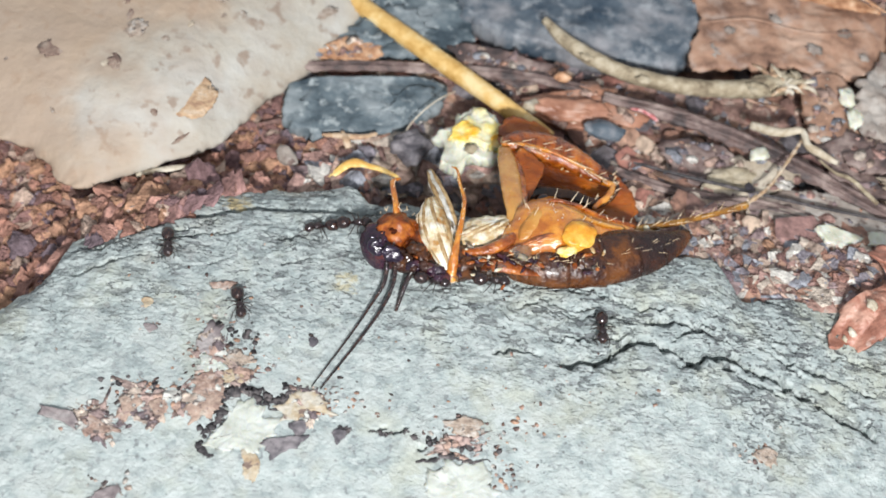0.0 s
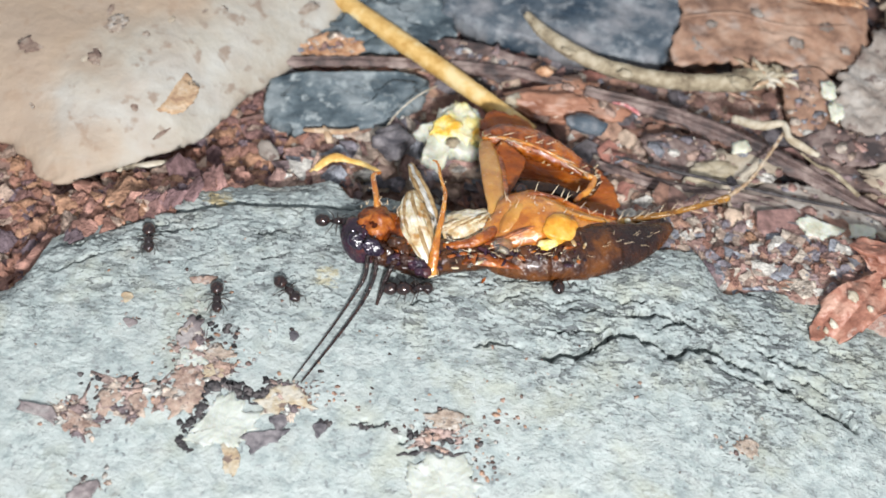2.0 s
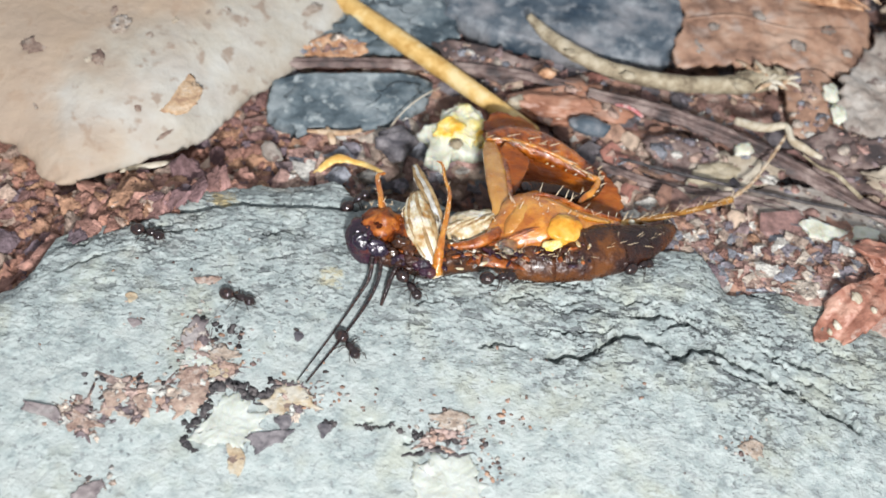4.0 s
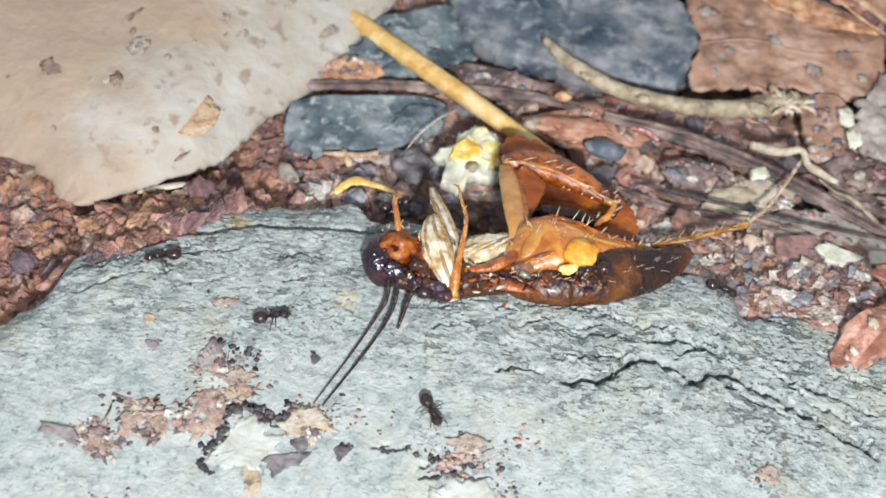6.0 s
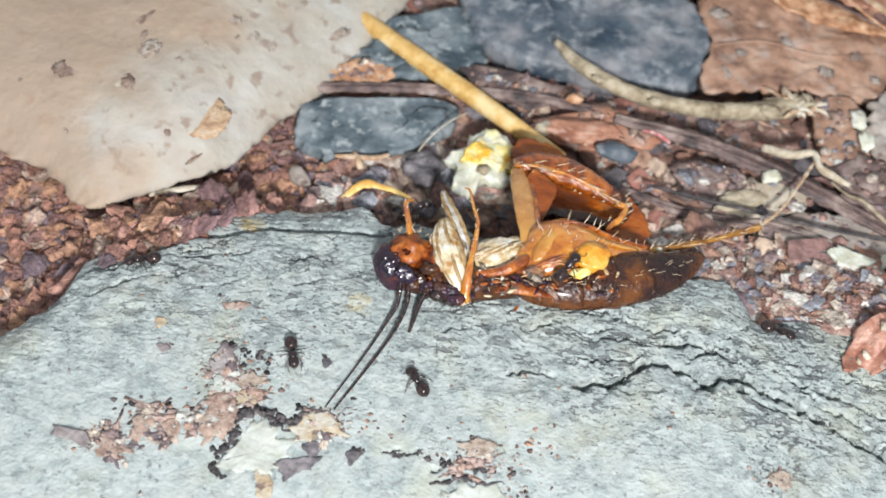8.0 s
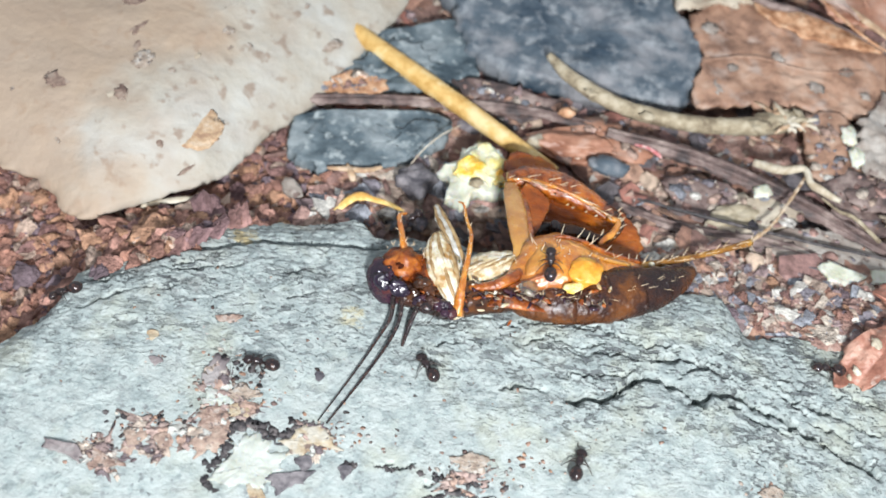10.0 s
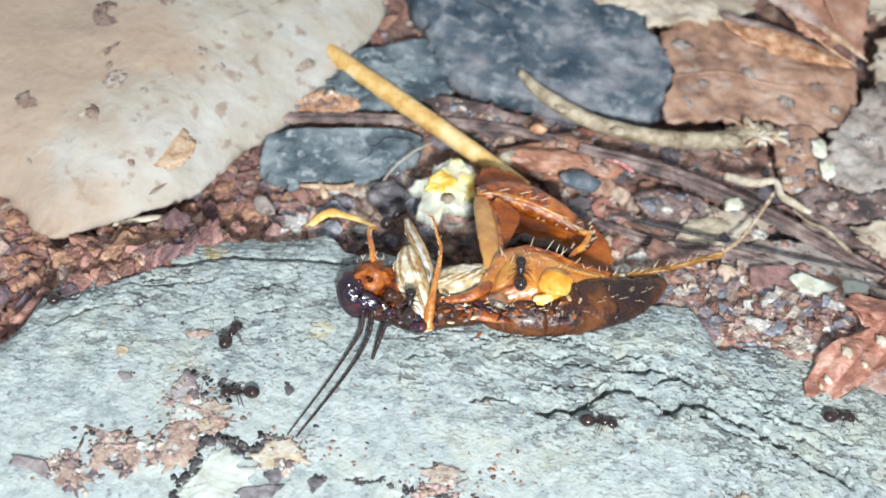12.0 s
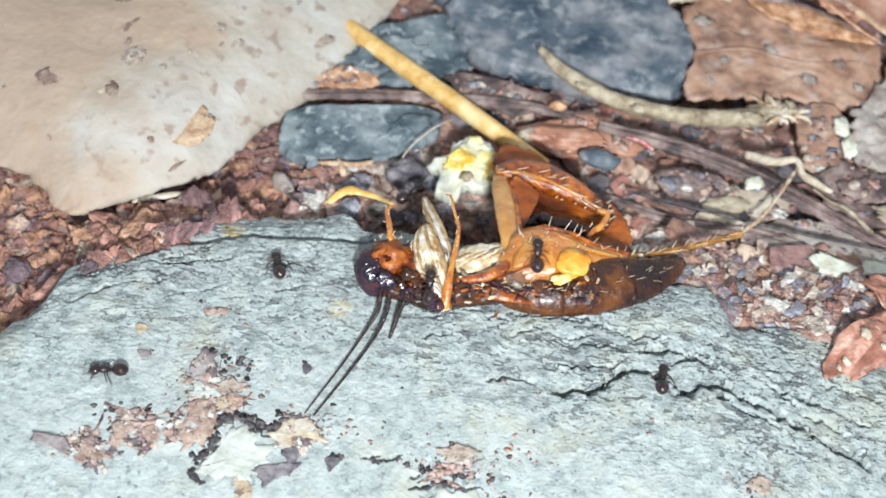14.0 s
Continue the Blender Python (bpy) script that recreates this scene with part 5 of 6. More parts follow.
stem("twig_piece", [(19.53, 30.14, -2, 0.3), (21.31, 29.44, -2, 0.34), (23.6, 29.55, -2.1, 0.2)], M_MIDRIB, "short dark twig piece", "twig", 8, 20, 0.3)

# the frayed end of the twig
rng = random.Random(8)
for k in range(26):
    a = rng.uniform(0, 6.28)
    r = rng.uniform(0.9, 2.1)
    c = Vector((22.21, 18.11, -2.9)) + Vector((rng.uniform(-1.0, 0.9), rng.uniform(-0.7, 0.7), 0))
    tip = c + Vector((math.cos(a) * r, math.sin(a) * r * 0.9, rng.uniform(-0.6, 0.4)))
    mid = (c + tip) / 2 + Vector((rng.uniform(-0.3, 0.3), rng.uniform(-0.3, 0.3), 0.25))
    part("fibre", tube([(*c, 0.24), (*mid, 0.2), (*tip, 0.06)], 6, 8, 0.6, 0.4, k), (M_RUSTPALE, M_PALE, M_TWIG)[k % 3], twig)

# stains and crumbs stuck to the bleached leaf


def on_leaf(px, kind, radii, material, seed, rough=0.45, label=""):
    x, y = px
    z = pale_leaf_z(x, y)
    part(kind, blob((x, y, z), (radii[0], radii[1], radii[2] * 0.4),  (0, 0, seed * 40), rough, seed, 4, lump=1.8), material, leaf, label)


on_leaf((-19.15, 7.8), "rust_patch", (1.5, 1.85, 0.25), M_RUSTPALE, 9, 0.25, "orange rusty patch")
on_leaf((-24.8, 9.1), "dark_fleck", (0.4, 0.75, 0.2), M_LEAFSPOT, 5)
on_leaf((-24.2, 12.2), "brown_fleck", (0.9, 0.7, 0.2), M_DULLTAN, 6)
on_leaf((-26.9, 18.37), "brown_fleck", (1.1, 0.5, 0.2), M_LEAFSPOT, 7)
on_leaf((-26.31, 19.42), "dark_fleck", (0.3, 0.4, 0.2), M_LEAFSPOT, 8)
on_leaf((-25.35, 14.79), "dark_fleck", (0.18, 0.5, 0.15), M_LEAFSPOT, 9)
on_leaf((-22.53, 20.63), "dark_fleck", (0.5, 0.5, 0.2), M_LEAFSPOT, 10)
on_leaf((-29.34, 9.5), "brown_fleck", (0.8, 0.8, 0.14), M_LEAFSPOT, 11)
on_leaf((-21.43, 6.1), "dark_fleck", (0.5, 0.22, 0.12), M_LEAFSPOT, 12)
on_leaf((-19.36, 16.61), "brown_fleck", (0.7, 0.4, 0.12), M_DULLTAN, 13)
on_leaf((-12.33, 19.24), "brown_fleck", (1.1, 0.6, 0.14), M_DULLTAN, 14)
on_leaf((-19.28, 5.05), "dark_fleck", (0.8, 0.2, 0.12), M_LEAFSPOT, 15)
for spot, size, turn in (((-23.4, 23.1), (0.9, 0.8, 0.16), 31), ((-26.15, 17.8), (0.9, 0.6, 0.16), 32), ((-26.4, 19.5), (0.25, 0.6, 0.14), 33), ((-31.3, 22.0), (0.8, 0.9, 0.14), 34), ((-25.2, 15.2), (0.2, 0.8, 0.12), 35), ((-24.9, 13.4), (0.2, 0.5, 0.12), 36)):
    on_leaf(spot, "rot_spot", size, M_LEAFSPOT, turn)

flecks = random.Random(91)
for k in range(16):
    fx, fy = flecks.uniform(-34, -12), flecks.uniform(4, 30)
    if near_line(fx, fy, PALE_EDGE[:13]) > 1.5 and fy > 4 + (-14 - fx) * -0.5 and fx < -12 - 0.1 * (fy - 10):
        on_leaf((fx, fy), "brown_fleck", (flecks.uniform(0.15, 0.5), flecks.uniform(0.1, 0.3), 0.06), (M_DULLTAN, M_BEIGE)[k % 2], 20 + k)

# ---------------------------------------------------------------- dirt on the stone
TAN = [(0.30, 0.20, 0.16), (0.36, 0.30, 0.26), (0.20, 0.14, 0.12), (0.40, 0.38, 0.35), (0.13, 0.095, 0.09), (0.34, 0.22, 0.16), (0.07, 0.06, 0.06), (0.33, 0.32, 0.31)]
M_DEBRIS = make_material("stone_debris", BASE, 2.5, 5, 0.95, 0.6, 5, spec=0.1, by_piece=("island", TAN))


def chips(places, name, label, category, seed, kind="stuff", low=0.08, high=0.45, material=None):
    """Many tiny crumbs in one heap: places of x, y, spread and count; each crumb lies on the stone."""
    rng = random.Random(seed)
    verts, polys = [], []
    for x, y, sx, sy, count in places:
        for k in range(count):
            px, py = x + rng.gauss(0, sx), y + rng.gauss(0, sy)
            r = rng.uniform(low, high)
            m = Euler((rng.uniform(-0.12, 0.12), rng.uniform(-0.12, 0.12), rng.uniform(0, 6.3))).to_matrix()
            radii = Vector((r * rng.uniform(0.9, 1.8), r, r * rng.uniform(0.08, 0.22)))
            pz = stone_z(px, py) + radii.z * 0.2
            at = len(verts)
            shape, faces = crumb_shape(1, 60 + k % 16)
            for c in shape:
                q = m @ Vector((c.x * radii.x, c.y * radii.y, c.z * radii.z))
                verts.append(((px + q.x) * MM, (py + q.y) * MM, (pz + q.z) * MM))
            polys += [[at + i for i in f] for f in faces]
    ob = mesh_thing(name, verts, polys, material or M_DEBRIS)
    return tagged(ob, label, category, kind=kind)


chips([(-12.96, -11.38, 0.6, 0.9, 70), (-11.23, -12.42, 0.9, 0.7, 70), (-12.63, -14.13, 0.7, 0.5, 50), (-14.12, -15.27, 0.9, 0.4, 50), (-16.23, -15.79, 0.9, 0.5, 60),
       (-18.19, -17.27, 0.8, 0.45, 60), (-6.73, -14.44, 0.7, 0.5, 60), (2.22, -15.13, 1.1, 0.5, 60), (4.72, -14.38, 1.6, 0.6, 30), (-5, -14.16, 1.6, 0.8, 26),
       (19.34, -13.47, 0.5, 0.5, 30), (-16.2, -21.38, 0.6, 0.4, 30), (4.98, -17.26, 0.8, 0.6, 24)],
      "dirt_crumbs", "tan and rust crumbs of dirt caked on the stone", "dirt", 3, low=0.05, high=0.2)
chips([(-10.43, -14.5, 0.9, 0.15, 40), (-8.74, -14.87, 0.6, 0.2, 24), (-7.61, -14.04, 0.5, 0.25, 20), (-11.47, -16.26, 0.25, 0.6, 26), (-11.65, -17.51, 0.3, 0.3, 14),
       (-4.65, -16.15, 0.2, 0.15, 8), (1.68, -15.91, 1.3, 0.12, 40), (-11.51, -11.14, 0.9, 0.5, 24), (-16.06, -15.23, 1.2, 0.4, 22)], "dark_crust", "black crusted dirt along the crumbs", "dirt", 5, low=0.06, high=0.26, material=M_DARKGRIT)
chips([(-17.18, -9.68, 0.22, 0.18, 7), (-16.71, -11.05, 0.3, 0.18, 7), (-13.14, -7.75, 0.5, 0.14, 9), (-7.27, -10.55, 0.15, 0.15, 5), (-1.51, -11.39, 6, 2.0, 26), (7.79, -12.1, 7, 1.6, 26),
       (-16.03, -9.17, 5, 2.2, 24), (3.24, -5.7, 0.8, 0.2, 5)], "dirt_specks", "scattered specks of brown dirt on the stone", "dirt", 7, low=0.05, high=0.14)


def stone_flake(name, outline, thick, material, label, category, seed, jag=1.0):
    """A flat flake that follows the stone under it."""
    bm = plate(outline, lambda x, y: stone_z(x, y) + thick * 0.8 + 0.05 * fbm(x * 2, y * 2, seed), thick, 12, 130, jag * 0.9, seed, wear=2.2)
    return solo(name, bm, material, label, category)


M_OCHRE = make_material("ochre_crumb", [(0.34, 0.25, 0.16), (0.42, 0.35, 0.25), (0.46, 0.43, 0.37)], 1.2, 7, 0.8, 0.6, 4, speck=(0.17, 0.12, 0.10), speck_scale=1.6, speck_at=0.60)
M_GREYCHIP = make_material("grey_mauve_chip", [(0.15, 0.125, 0.13), (0.24, 0.205, 0.205), (0.31, 0.285, 0.28)], 0.8, 8, 0.8, 0.6, 3)
M_PEACH = make_material("peach_dirt", [(0.24, 0.165, 0.135), (0.38, 0.28, 0.225), (0.46, 0.40, 0.34)], 1.1, 8, 0.9, 0.6, 4, speck=(0.14, 0.10, 0.09), speck_scale=1.8, speck_at=0.62)
for name, outline, thick, material, words, kind, s in (
        ("grey_chip", [(-21.29, -17.26), (-20.33, -17.29), (-19.34, -17.38), (-19.06, -18.15), (-20.12, -17.95), (-21.08, -17.76)], 0.25, M_GREYCHIP, "grey-mauve elongated stone chip lying on the stone", "chip", 31),
        ("food_flake", [(-11.93, -17.84), (-11.28, -16.79), (-11.0, -16.13), (-10.62, -15.53), (-10.03, -15.04), (-9.29, -15.43), (-8.89, -15.98), (-8.07, -16.43), (-8.61, -17.31), (-8.66, -17.85), (-9.08, -18.13),
                        (-9.79, -17.87), (-10.4, -18.34), (-11.08, -18.38), (-11.62, -18.24)], 0.09, M_FOOD, "creamy white flake of food on the stone", "crumb", 33),
        ("food_flake", [(0.75, -17.81), (1.86, -17.09), (3.82, -16.91), (4.31, -18.52), (4.12, -20.2), (1.99, -20.53), (0.85, -19.4)], 0.08, M_FOOD, "pale cream flake of food on the stone", "crumb", 36),
        ("ochre_flake", [(-9.86, -18.07), (-9.3, -17.91), (-8.7, -18.45), (-8.52, -19.12), (-8.74, -19.7), (-9.15, -19.72), (-9.46, -18.9)], 0.08, M_OCHRE, "ochre smear beside the white crumb", "flake", 37),
        ("dark_flake", [(-8.64, -17.32), (-7.93, -17.09), (-6.78, -16.83), (-6.58, -17.36), (-7.12, -17.69), (-8.21, -18.18)], 0.16, M_DARKFLAKE, "dark grey-purple flake on the stone", "flake", 38),
        ("dark_flake", [(-7.44, -16.1), (-6.81, -15.8), (-6.47, -16.46), (-6.86, -16.84), (-7.28, -16.49)], 0.16, M_DARKFLAKE, "dark grey-purple flake on the stone", "flake", 39),
        ("dark_flake", [(-5.02, -16.23), (-4.32, -16.06), (-4.31, -16.55), (-4.7, -16.88)], 0.16, M_DARKFLAKE, "small dark purple flake on bare stone", "flake", 49),
        ("tan_flake", [(-8.16, -15.13), (-7.54, -14.3), (-6.73, -13.97), (-5.86, -14.33), (-5.38, -15.22), (-6.25, -15.07), (-6.84, -15.65), (-7.56, -15.96), (-8.06, -15.66)], 0.14, M_OCHRE, "crumbly tan flake at the feelers' tips", "flake", 40),
        ("peach_flake", [(-13.39, -16.13), (-12.98, -15.38), (-12.3, -15.08), (-11.59, -15.1), (-11.51, -15.83), (-12.25, -16.37), (-12.84, -16.77)], 0.13, M_PEACH, "peach-brown flake in the caked dirt", "flake", 41),
        ("peach_flake", [(-15.32, -15.96), (-14.67, -15.76), (-14.46, -16.88), (-14.86, -17.14)], 0.12, M_PEACH, "small peach-brown flake in the caked dirt", "flake", 43),
        ("peach_flake", [(-17.1, -16.15), (-16.65, -15.59), (-16.12, -15.89), (-16.23, -16.78), (-16.84, -17.26)], 0.12, M_PEACH, "small peach-brown flake in the caked dirt", "flake", 50),
        ("rust_flake", [(-19.15, -17.64), (-18.6, -17.26), (-17.81, -17.61), (-17.04, -17.87), (-17.09, -18.29), (-18.25, -18.44)], 0.14, M_DULLRUST, "rusty orange flake beside the grey chip", "flake", 42),
        ("brown_flake", [(-13.26, -14.04), (-12.56, -13.63), (-11.74, -14.09), (-11.5, -15.14), (-12.3, -15.08), (-12.98, -15.38)], 0.14, M_DULLRUST, "dull brown flake in the caked dirt", "flake", 46),
        ("brown_flake", [(-13.77, -11.47), (-13.43, -10.78), (-12.71, -10.77), (-12.47, -11.77), (-12.97, -12.31), (-13.64, -12.28)], 0.14, M_GREYCHIP, "mauve-brown flake above the caked dirt", "flake", 45),
        ("pale_flake", [(-13.45, -12.76), (-12.82, -12.55), (-12.02, -12.93), (-12.05, -13.54), (-12.9, -13.68)], 0.1, M_FOOD, "whitish flake in the caked dirt", "flake", 44),
        ("pale_flake", [(-12.08, -12.63), (-11.48, -12.13), (-10.53, -12.38), (-10.76, -12.93), (-11.63, -13.07)], 0.1, M_DULLTAN, "pale tan flake in the caked dirt", "flake", 51),
        ("pale_flake", [(-11.88, -13.51), (-11.24, -13.21), (-10.61, -13.61), (-10.93, -14.16), (-11.61, -14.07)], 0.1, M_OCHRE, "pale ochre flake in the caked dirt", "flake", 52),
        ("brown_flake", [(-17.08, -22.07), (-16.67, -21.48), (-16.01, -21.16), (-15.76, -21.65), (-16.06, -22.44), (-16.69, -22.54)], 0.14, M_GREYCHIP, "mauve-brown crumb on bare stone", "flake", 53),
        ("brown_flake", [(-17.7, -9.6), (-17.3, -9.3), (-16.95, -9.65), (-17.3, -10.05)], 0.14, M_OCHRE, "small orange-brown crumb on bare stone", "flake", 54),
        ("brown_flake", [(-17.2, -11.2), (-16.8, -11.05), (-16.35, -11.35), (-16.75, -11.65)], 0.12, M_GREYCHIP, "small grey-brown crumb on bare stone", "flake", 55),
        ("brown_flake", [(-14.0, -7.75), (-13.3, -7.6), (-12.6, -7.55), (-12.75, -7.95), (-13.5, -8.1)], 0.12, M_DULLRUST, "thin brown scrap on bare stone", "flake", 56),
        ("dark_flake", [(-7.5, -10.65), (-7.15, -10.45), (-6.85, -10.7), (-7.15, -11.05)], 0.12, M_DARKFLAKE, "tiny dark crumb on bare stone", "flake", 57)):
    stone_flake(name, outline, thick, material, words, kind, s, 0.8)
stone_flake("tan_flake", [(18.84, -13.45), (19.73, -12.95), (20.37, -13.21), (19.64, -14.03)], 0.16, M_DULLTAN, "small tan flake on bare stone", "flake", 47, 0.7)
stone_flake("tan_flake", [(1.4, -14.68), (2.47, -14.14), (3.19, -14.74), (2.14, -15.44)], 0.16, M_DULLTAN, "small tan flake on bare stone", "flake", 48, 0.8)


# caked dirt: thin crusts broken into small plates
PLATES = [(0.31, 0.245, 0.225), (0.42, 0.43, 0.41), (0.34, 0.245, 0.205), (0.27, 0.21, 0.205), (0.43, 0.37, 0.32), (0.15, 0.125, 0.135), (0.37, 0.28, 0.255), (0.43, 0.45, 0.43), (0.33, 0.255, 0.235), (0.45, 0.42, 0.385)]


def caked_material():
    m = make_material("caked_dirt", BASE, 2.0, 7, 0.9, 0.7, 4, spec=0.2)
    n, link = m.node_tree.nodes, m.node_tree.links.new
    b = n["Principled BSDF"]
    co = n.new("ShaderNodeTexCoord")
    mp = n.new("ShaderNodeMapping")
    mp.inputs["Scale"].default_value = (1000, 1300, 1000)
    link(co.outputs["Object"], mp.inputs["Vector"])
    wob = n.new("ShaderNodeTexNoise")
    wob.inputs["Scale"].default_value, wob.inputs["Detail"].default_value = 1.6, 5.0
    link(mp.outputs[0], wob.inputs["Vector"])
    add = n.new("ShaderNodeVectorMath")
    add.operation = "MULTIPLY_ADD"
    link(wob.outputs["Color"], add.inputs[0])
    add.inputs[1].default_value = (1.1, 1.1, 1.1)
    link(mp.outputs[0], add.inputs[2])
    cells = n.new("ShaderNodeTexVoronoi")
    cells.inputs["Scale"].default_value = 1.15
    link(add.outputs[0], cells.inputs["Vector"])
    rim = n.new("ShaderNodeTexVoronoi")
    rim.feature = "DISTANCE_TO_EDGE"
    rim.inputs["Scale"].default_value = 1.15
    link(add.outputs[0], rim.inputs["Vector"])
    red = n.new("ShaderNodeSeparateColor")
    link(cells.outputs["Color"], red.inputs[0])
    pick = n.new("ShaderNodeValToRGB")
    pick.color_ramp.interpolation = "CONSTANT"
    for k, c in enumerate(PLATES):
        e = pick.color_ramp.elements[k] if k < 2 else pick.color_ramp.elements.new(k / len(PLATES))
        e.position, e.color = k / len(PLATES), (*c, 1)
    link(red.outputs[0], pick.inputs["Fac"])
    mul = n.new("ShaderNodeMix")
    mul.data_type, mul.blend_type = "RGBA", "MULTIPLY"
    mul.inputs["Factor"].default_value = 0.85
    link(pick.outputs["Color"], mul.inputs["A"]), link(b.inputs["Base Color"].links[0].from_socket, mul.inputs["B"])
    edge = n.new("ShaderNodeMapRange")
    edge.inputs[1].default_value, edge.inputs[2].default_value = 0.02, 0.09
    edge.inputs[3].default_value, edge.inputs[4].default_value = 0.85, 0.0
    link(rim.outputs["Distance"], edge.inputs[0])
    gate = n.new("ShaderNodeMapRange")
    gate.inputs[1].default_value, gate.inputs[2].default_value = 0.40, 0.50
    link(wob.outputs["Fac"], gate.inputs[0])
    both = n.new("ShaderNodeMath")
    both.operation = "MULTIPLY"
    link(edge.outputs[0], both.inputs[0]), link(gate.outputs[0], both.inputs[1])
    dark = n.new("ShaderNodeMix")
    dark.data_type = "RGBA"
    dark.inputs["B"].default_value = (0.05, 0.035, 0.035, 1)
    link(both.outputs[0], dark.inputs["Factor"]), link(mul.outputs["Result"], dark.inputs["A"])
    link(dark.outputs["Result"], b.inputs["Base Color"])
    return m


M_CAKED = caked_material()
for outline, s in (([(-13.86, -11.19), (-12.53, -11.11), (-11.69, -12.64), (-10.05, -13.41), (-10.5, -14.3), (-11.61, -14.85), (-12.82, -14.84), (-13.52, -13.41)], 71),
                   ([(-17.09, -15.92), (-16.4, -14.93), (-14.86, -15.18), (-13.33, -14.78), (-11.75, -14.8), (-11.7, -15.8), (-13.21, -16.48), (-14.62, -17.21), (-16.81, -17.64)], 72),
                   ([(-19.34, -16.94), (-18.29, -16.26), (-17.33, -17.38), (-17.2, -18.26), (-18.61, -18.43)], 73),
                   ([(-7.96, -14.52), (-7.3, -13.9), (-6.04, -13.98), (-5.55, -15.13), (-6.4, -15.77), (-7.29, -15.2)], 74),
                   ([(0.77, -16.02), (2.26, -15.14), (3.29, -15.61), (3.07, -16.51), (1.49, -16.66)], 75)):
    bm = plate(outline, lambda x, y: stone_z(x, y) + 0.05 + 0.22 * fbm(x * 1.3, y * 1.7, s, 5), 0.3, 22, 240, 2.2, s, wear=1.7)
    solo("dirt_crust", bm, M_CAKED, "thin broken crust of tan and pink dirt on the stone", "dirt")


def crust(points, seed):
    """A line of black crust: points of x, y and half width."""
    jitter = random.Random(seed)
    line = []
    for x, y, r in spline(points, 26):
        x, y = x + jitter.gauss(0, 0.09), y + jitter.gauss(0, 0.09)
        line.append((x, y, stone_z(x, y) + 0.02, r * jitter.uniform(0.25, 1.05)))
    solo("crust_line", tube(line, 8, 78, 0.4, 0.8, seed), M_DARKGRIT, "jagged line of black crust on the stone", "dirt")


crust([(-11.43, -15.42, 0.2), (-11.33, -14.72, 0.32), (-10.59, -14.5, 0.34), (-9.91, -14.39, 0.2), (-9.37, -14.4, 0.08)], 3)
crust([(-9.84, -14.68, 0.14), (-9.18, -15.29, 0.2), (-8.56, -15.35, 0.22), (-8.15, -14.79, 0.18), (-7.51, -14.04, 0.22), (-6.93, -13.81, 0.12)], 5)
crust([(-11.49, -15.53, 0.16), (-11.41, -16.39, 0.18), (-11.77, -16.93, 0.22), (-12.03, -17.25, 0.1)], 7)
crust([(-12.14, -17.87, 0.14), (-11.93, -18.37, 0.22), (-11.44, -18.66, 0.12)], 9)
crust([(-0.07, -17.33, 0.08), (0.89, -16.97, 0.2), (1.65, -16.64, 0.26), (2.47, -16.85, 0.16), (3.97, -16.61, 0.08)], 11)
crust([(-2.96, -15.85, 0.06), (-2, -15.8, 0.1), (-0.86, -15.47, 0.07)], 13)
crust([(-4.77, -15.99, 0.1), (-4.39, -16.14, 0.24), (-4.18, -15.89, 0.1)], 15)

# ---------------------------------------------------------------- soil crumbs and grit, last
CRUMB_SHAPES = []
for k in range(14):
    own = crumb_shape(3, k)
    me = bpy.data.meshes.new("soil_crumb")
    me.from_pydata([c * MM for c in own[0]], [], own[1])
    for p in me.polygons:
        p.use_smooth = True
    me.materials.append(M_CRUMB)
    CRUMB_SHAPES.append(me)


SPILL = [(-40, -16), (-26.5, -9.5), (-24.3, -7.4), (-23.6, -5.4), (-20.5, -4.5), (-17.6, -3.4), (-15.2, -1.3), (-14.6, 0.2), (-9, 1.9), (80, 1.9)]


def free_of_stone(x, y, room=0.3):
    d = y - stone_edge(x)
    return d > room and not (-5.8 < x < 5.0 and d < 5.2)


rng = random.Random(12)
placed = 0
while placed < 300:
    # the bank of crumbs between the stone and the bleached leaf, then the one behind the insect's feet
    if placed < 215:
        x, y = rng.uniform(-33, -4), rng.gauss(0, 3.0) - 2.0
    else:
        x, y = rng.uniform(9, 31), rng.gauss(0, 3.0) + 0.5
    on_stone = x < -13 and stone_edge(x) + 0.1 > y > along(SPILL, x)
    if not (on_stone or free_of_stone(x, y, 0.1)) or y > stone_edge(x) + 9:
        continue
    r = min(1.7, 0.6 + abs(rng.gauss(0, 0.4))) * (0.9 if x < -13 else 0.75 if placed < 215 else 0.36)
    tip = 1.0 if placed < 200 else 0.25
    c = new("soil_crumb", CRUMB_SHAPES[placed % 14])
    c.parent = ground
    c.matrix_basis = Matrix.LocRotScale((x * MM, y * MM, ((stone_base(x, y) if on_stone else ground_z(x, y)) + 0.12 * r + rng.uniform(-0.1, 0.2)) * MM),
                                        Euler((rng.uniform(-0.6, 0.6) * tip, rng.uniform(-0.6, 0.6) * tip, rng.uniform(0, 6.3))),
                                        (r * rng.uniform(0.9, 1.6), r, r * (rng.uniform(0.4, 0.7) if placed < 200 else rng.uniform(0.2, 0.35))))
    placed += 1

GRAINS = [crumb_shape(1, 40 + k) for k in range(16)]
FACES = GRAINS[0][1]


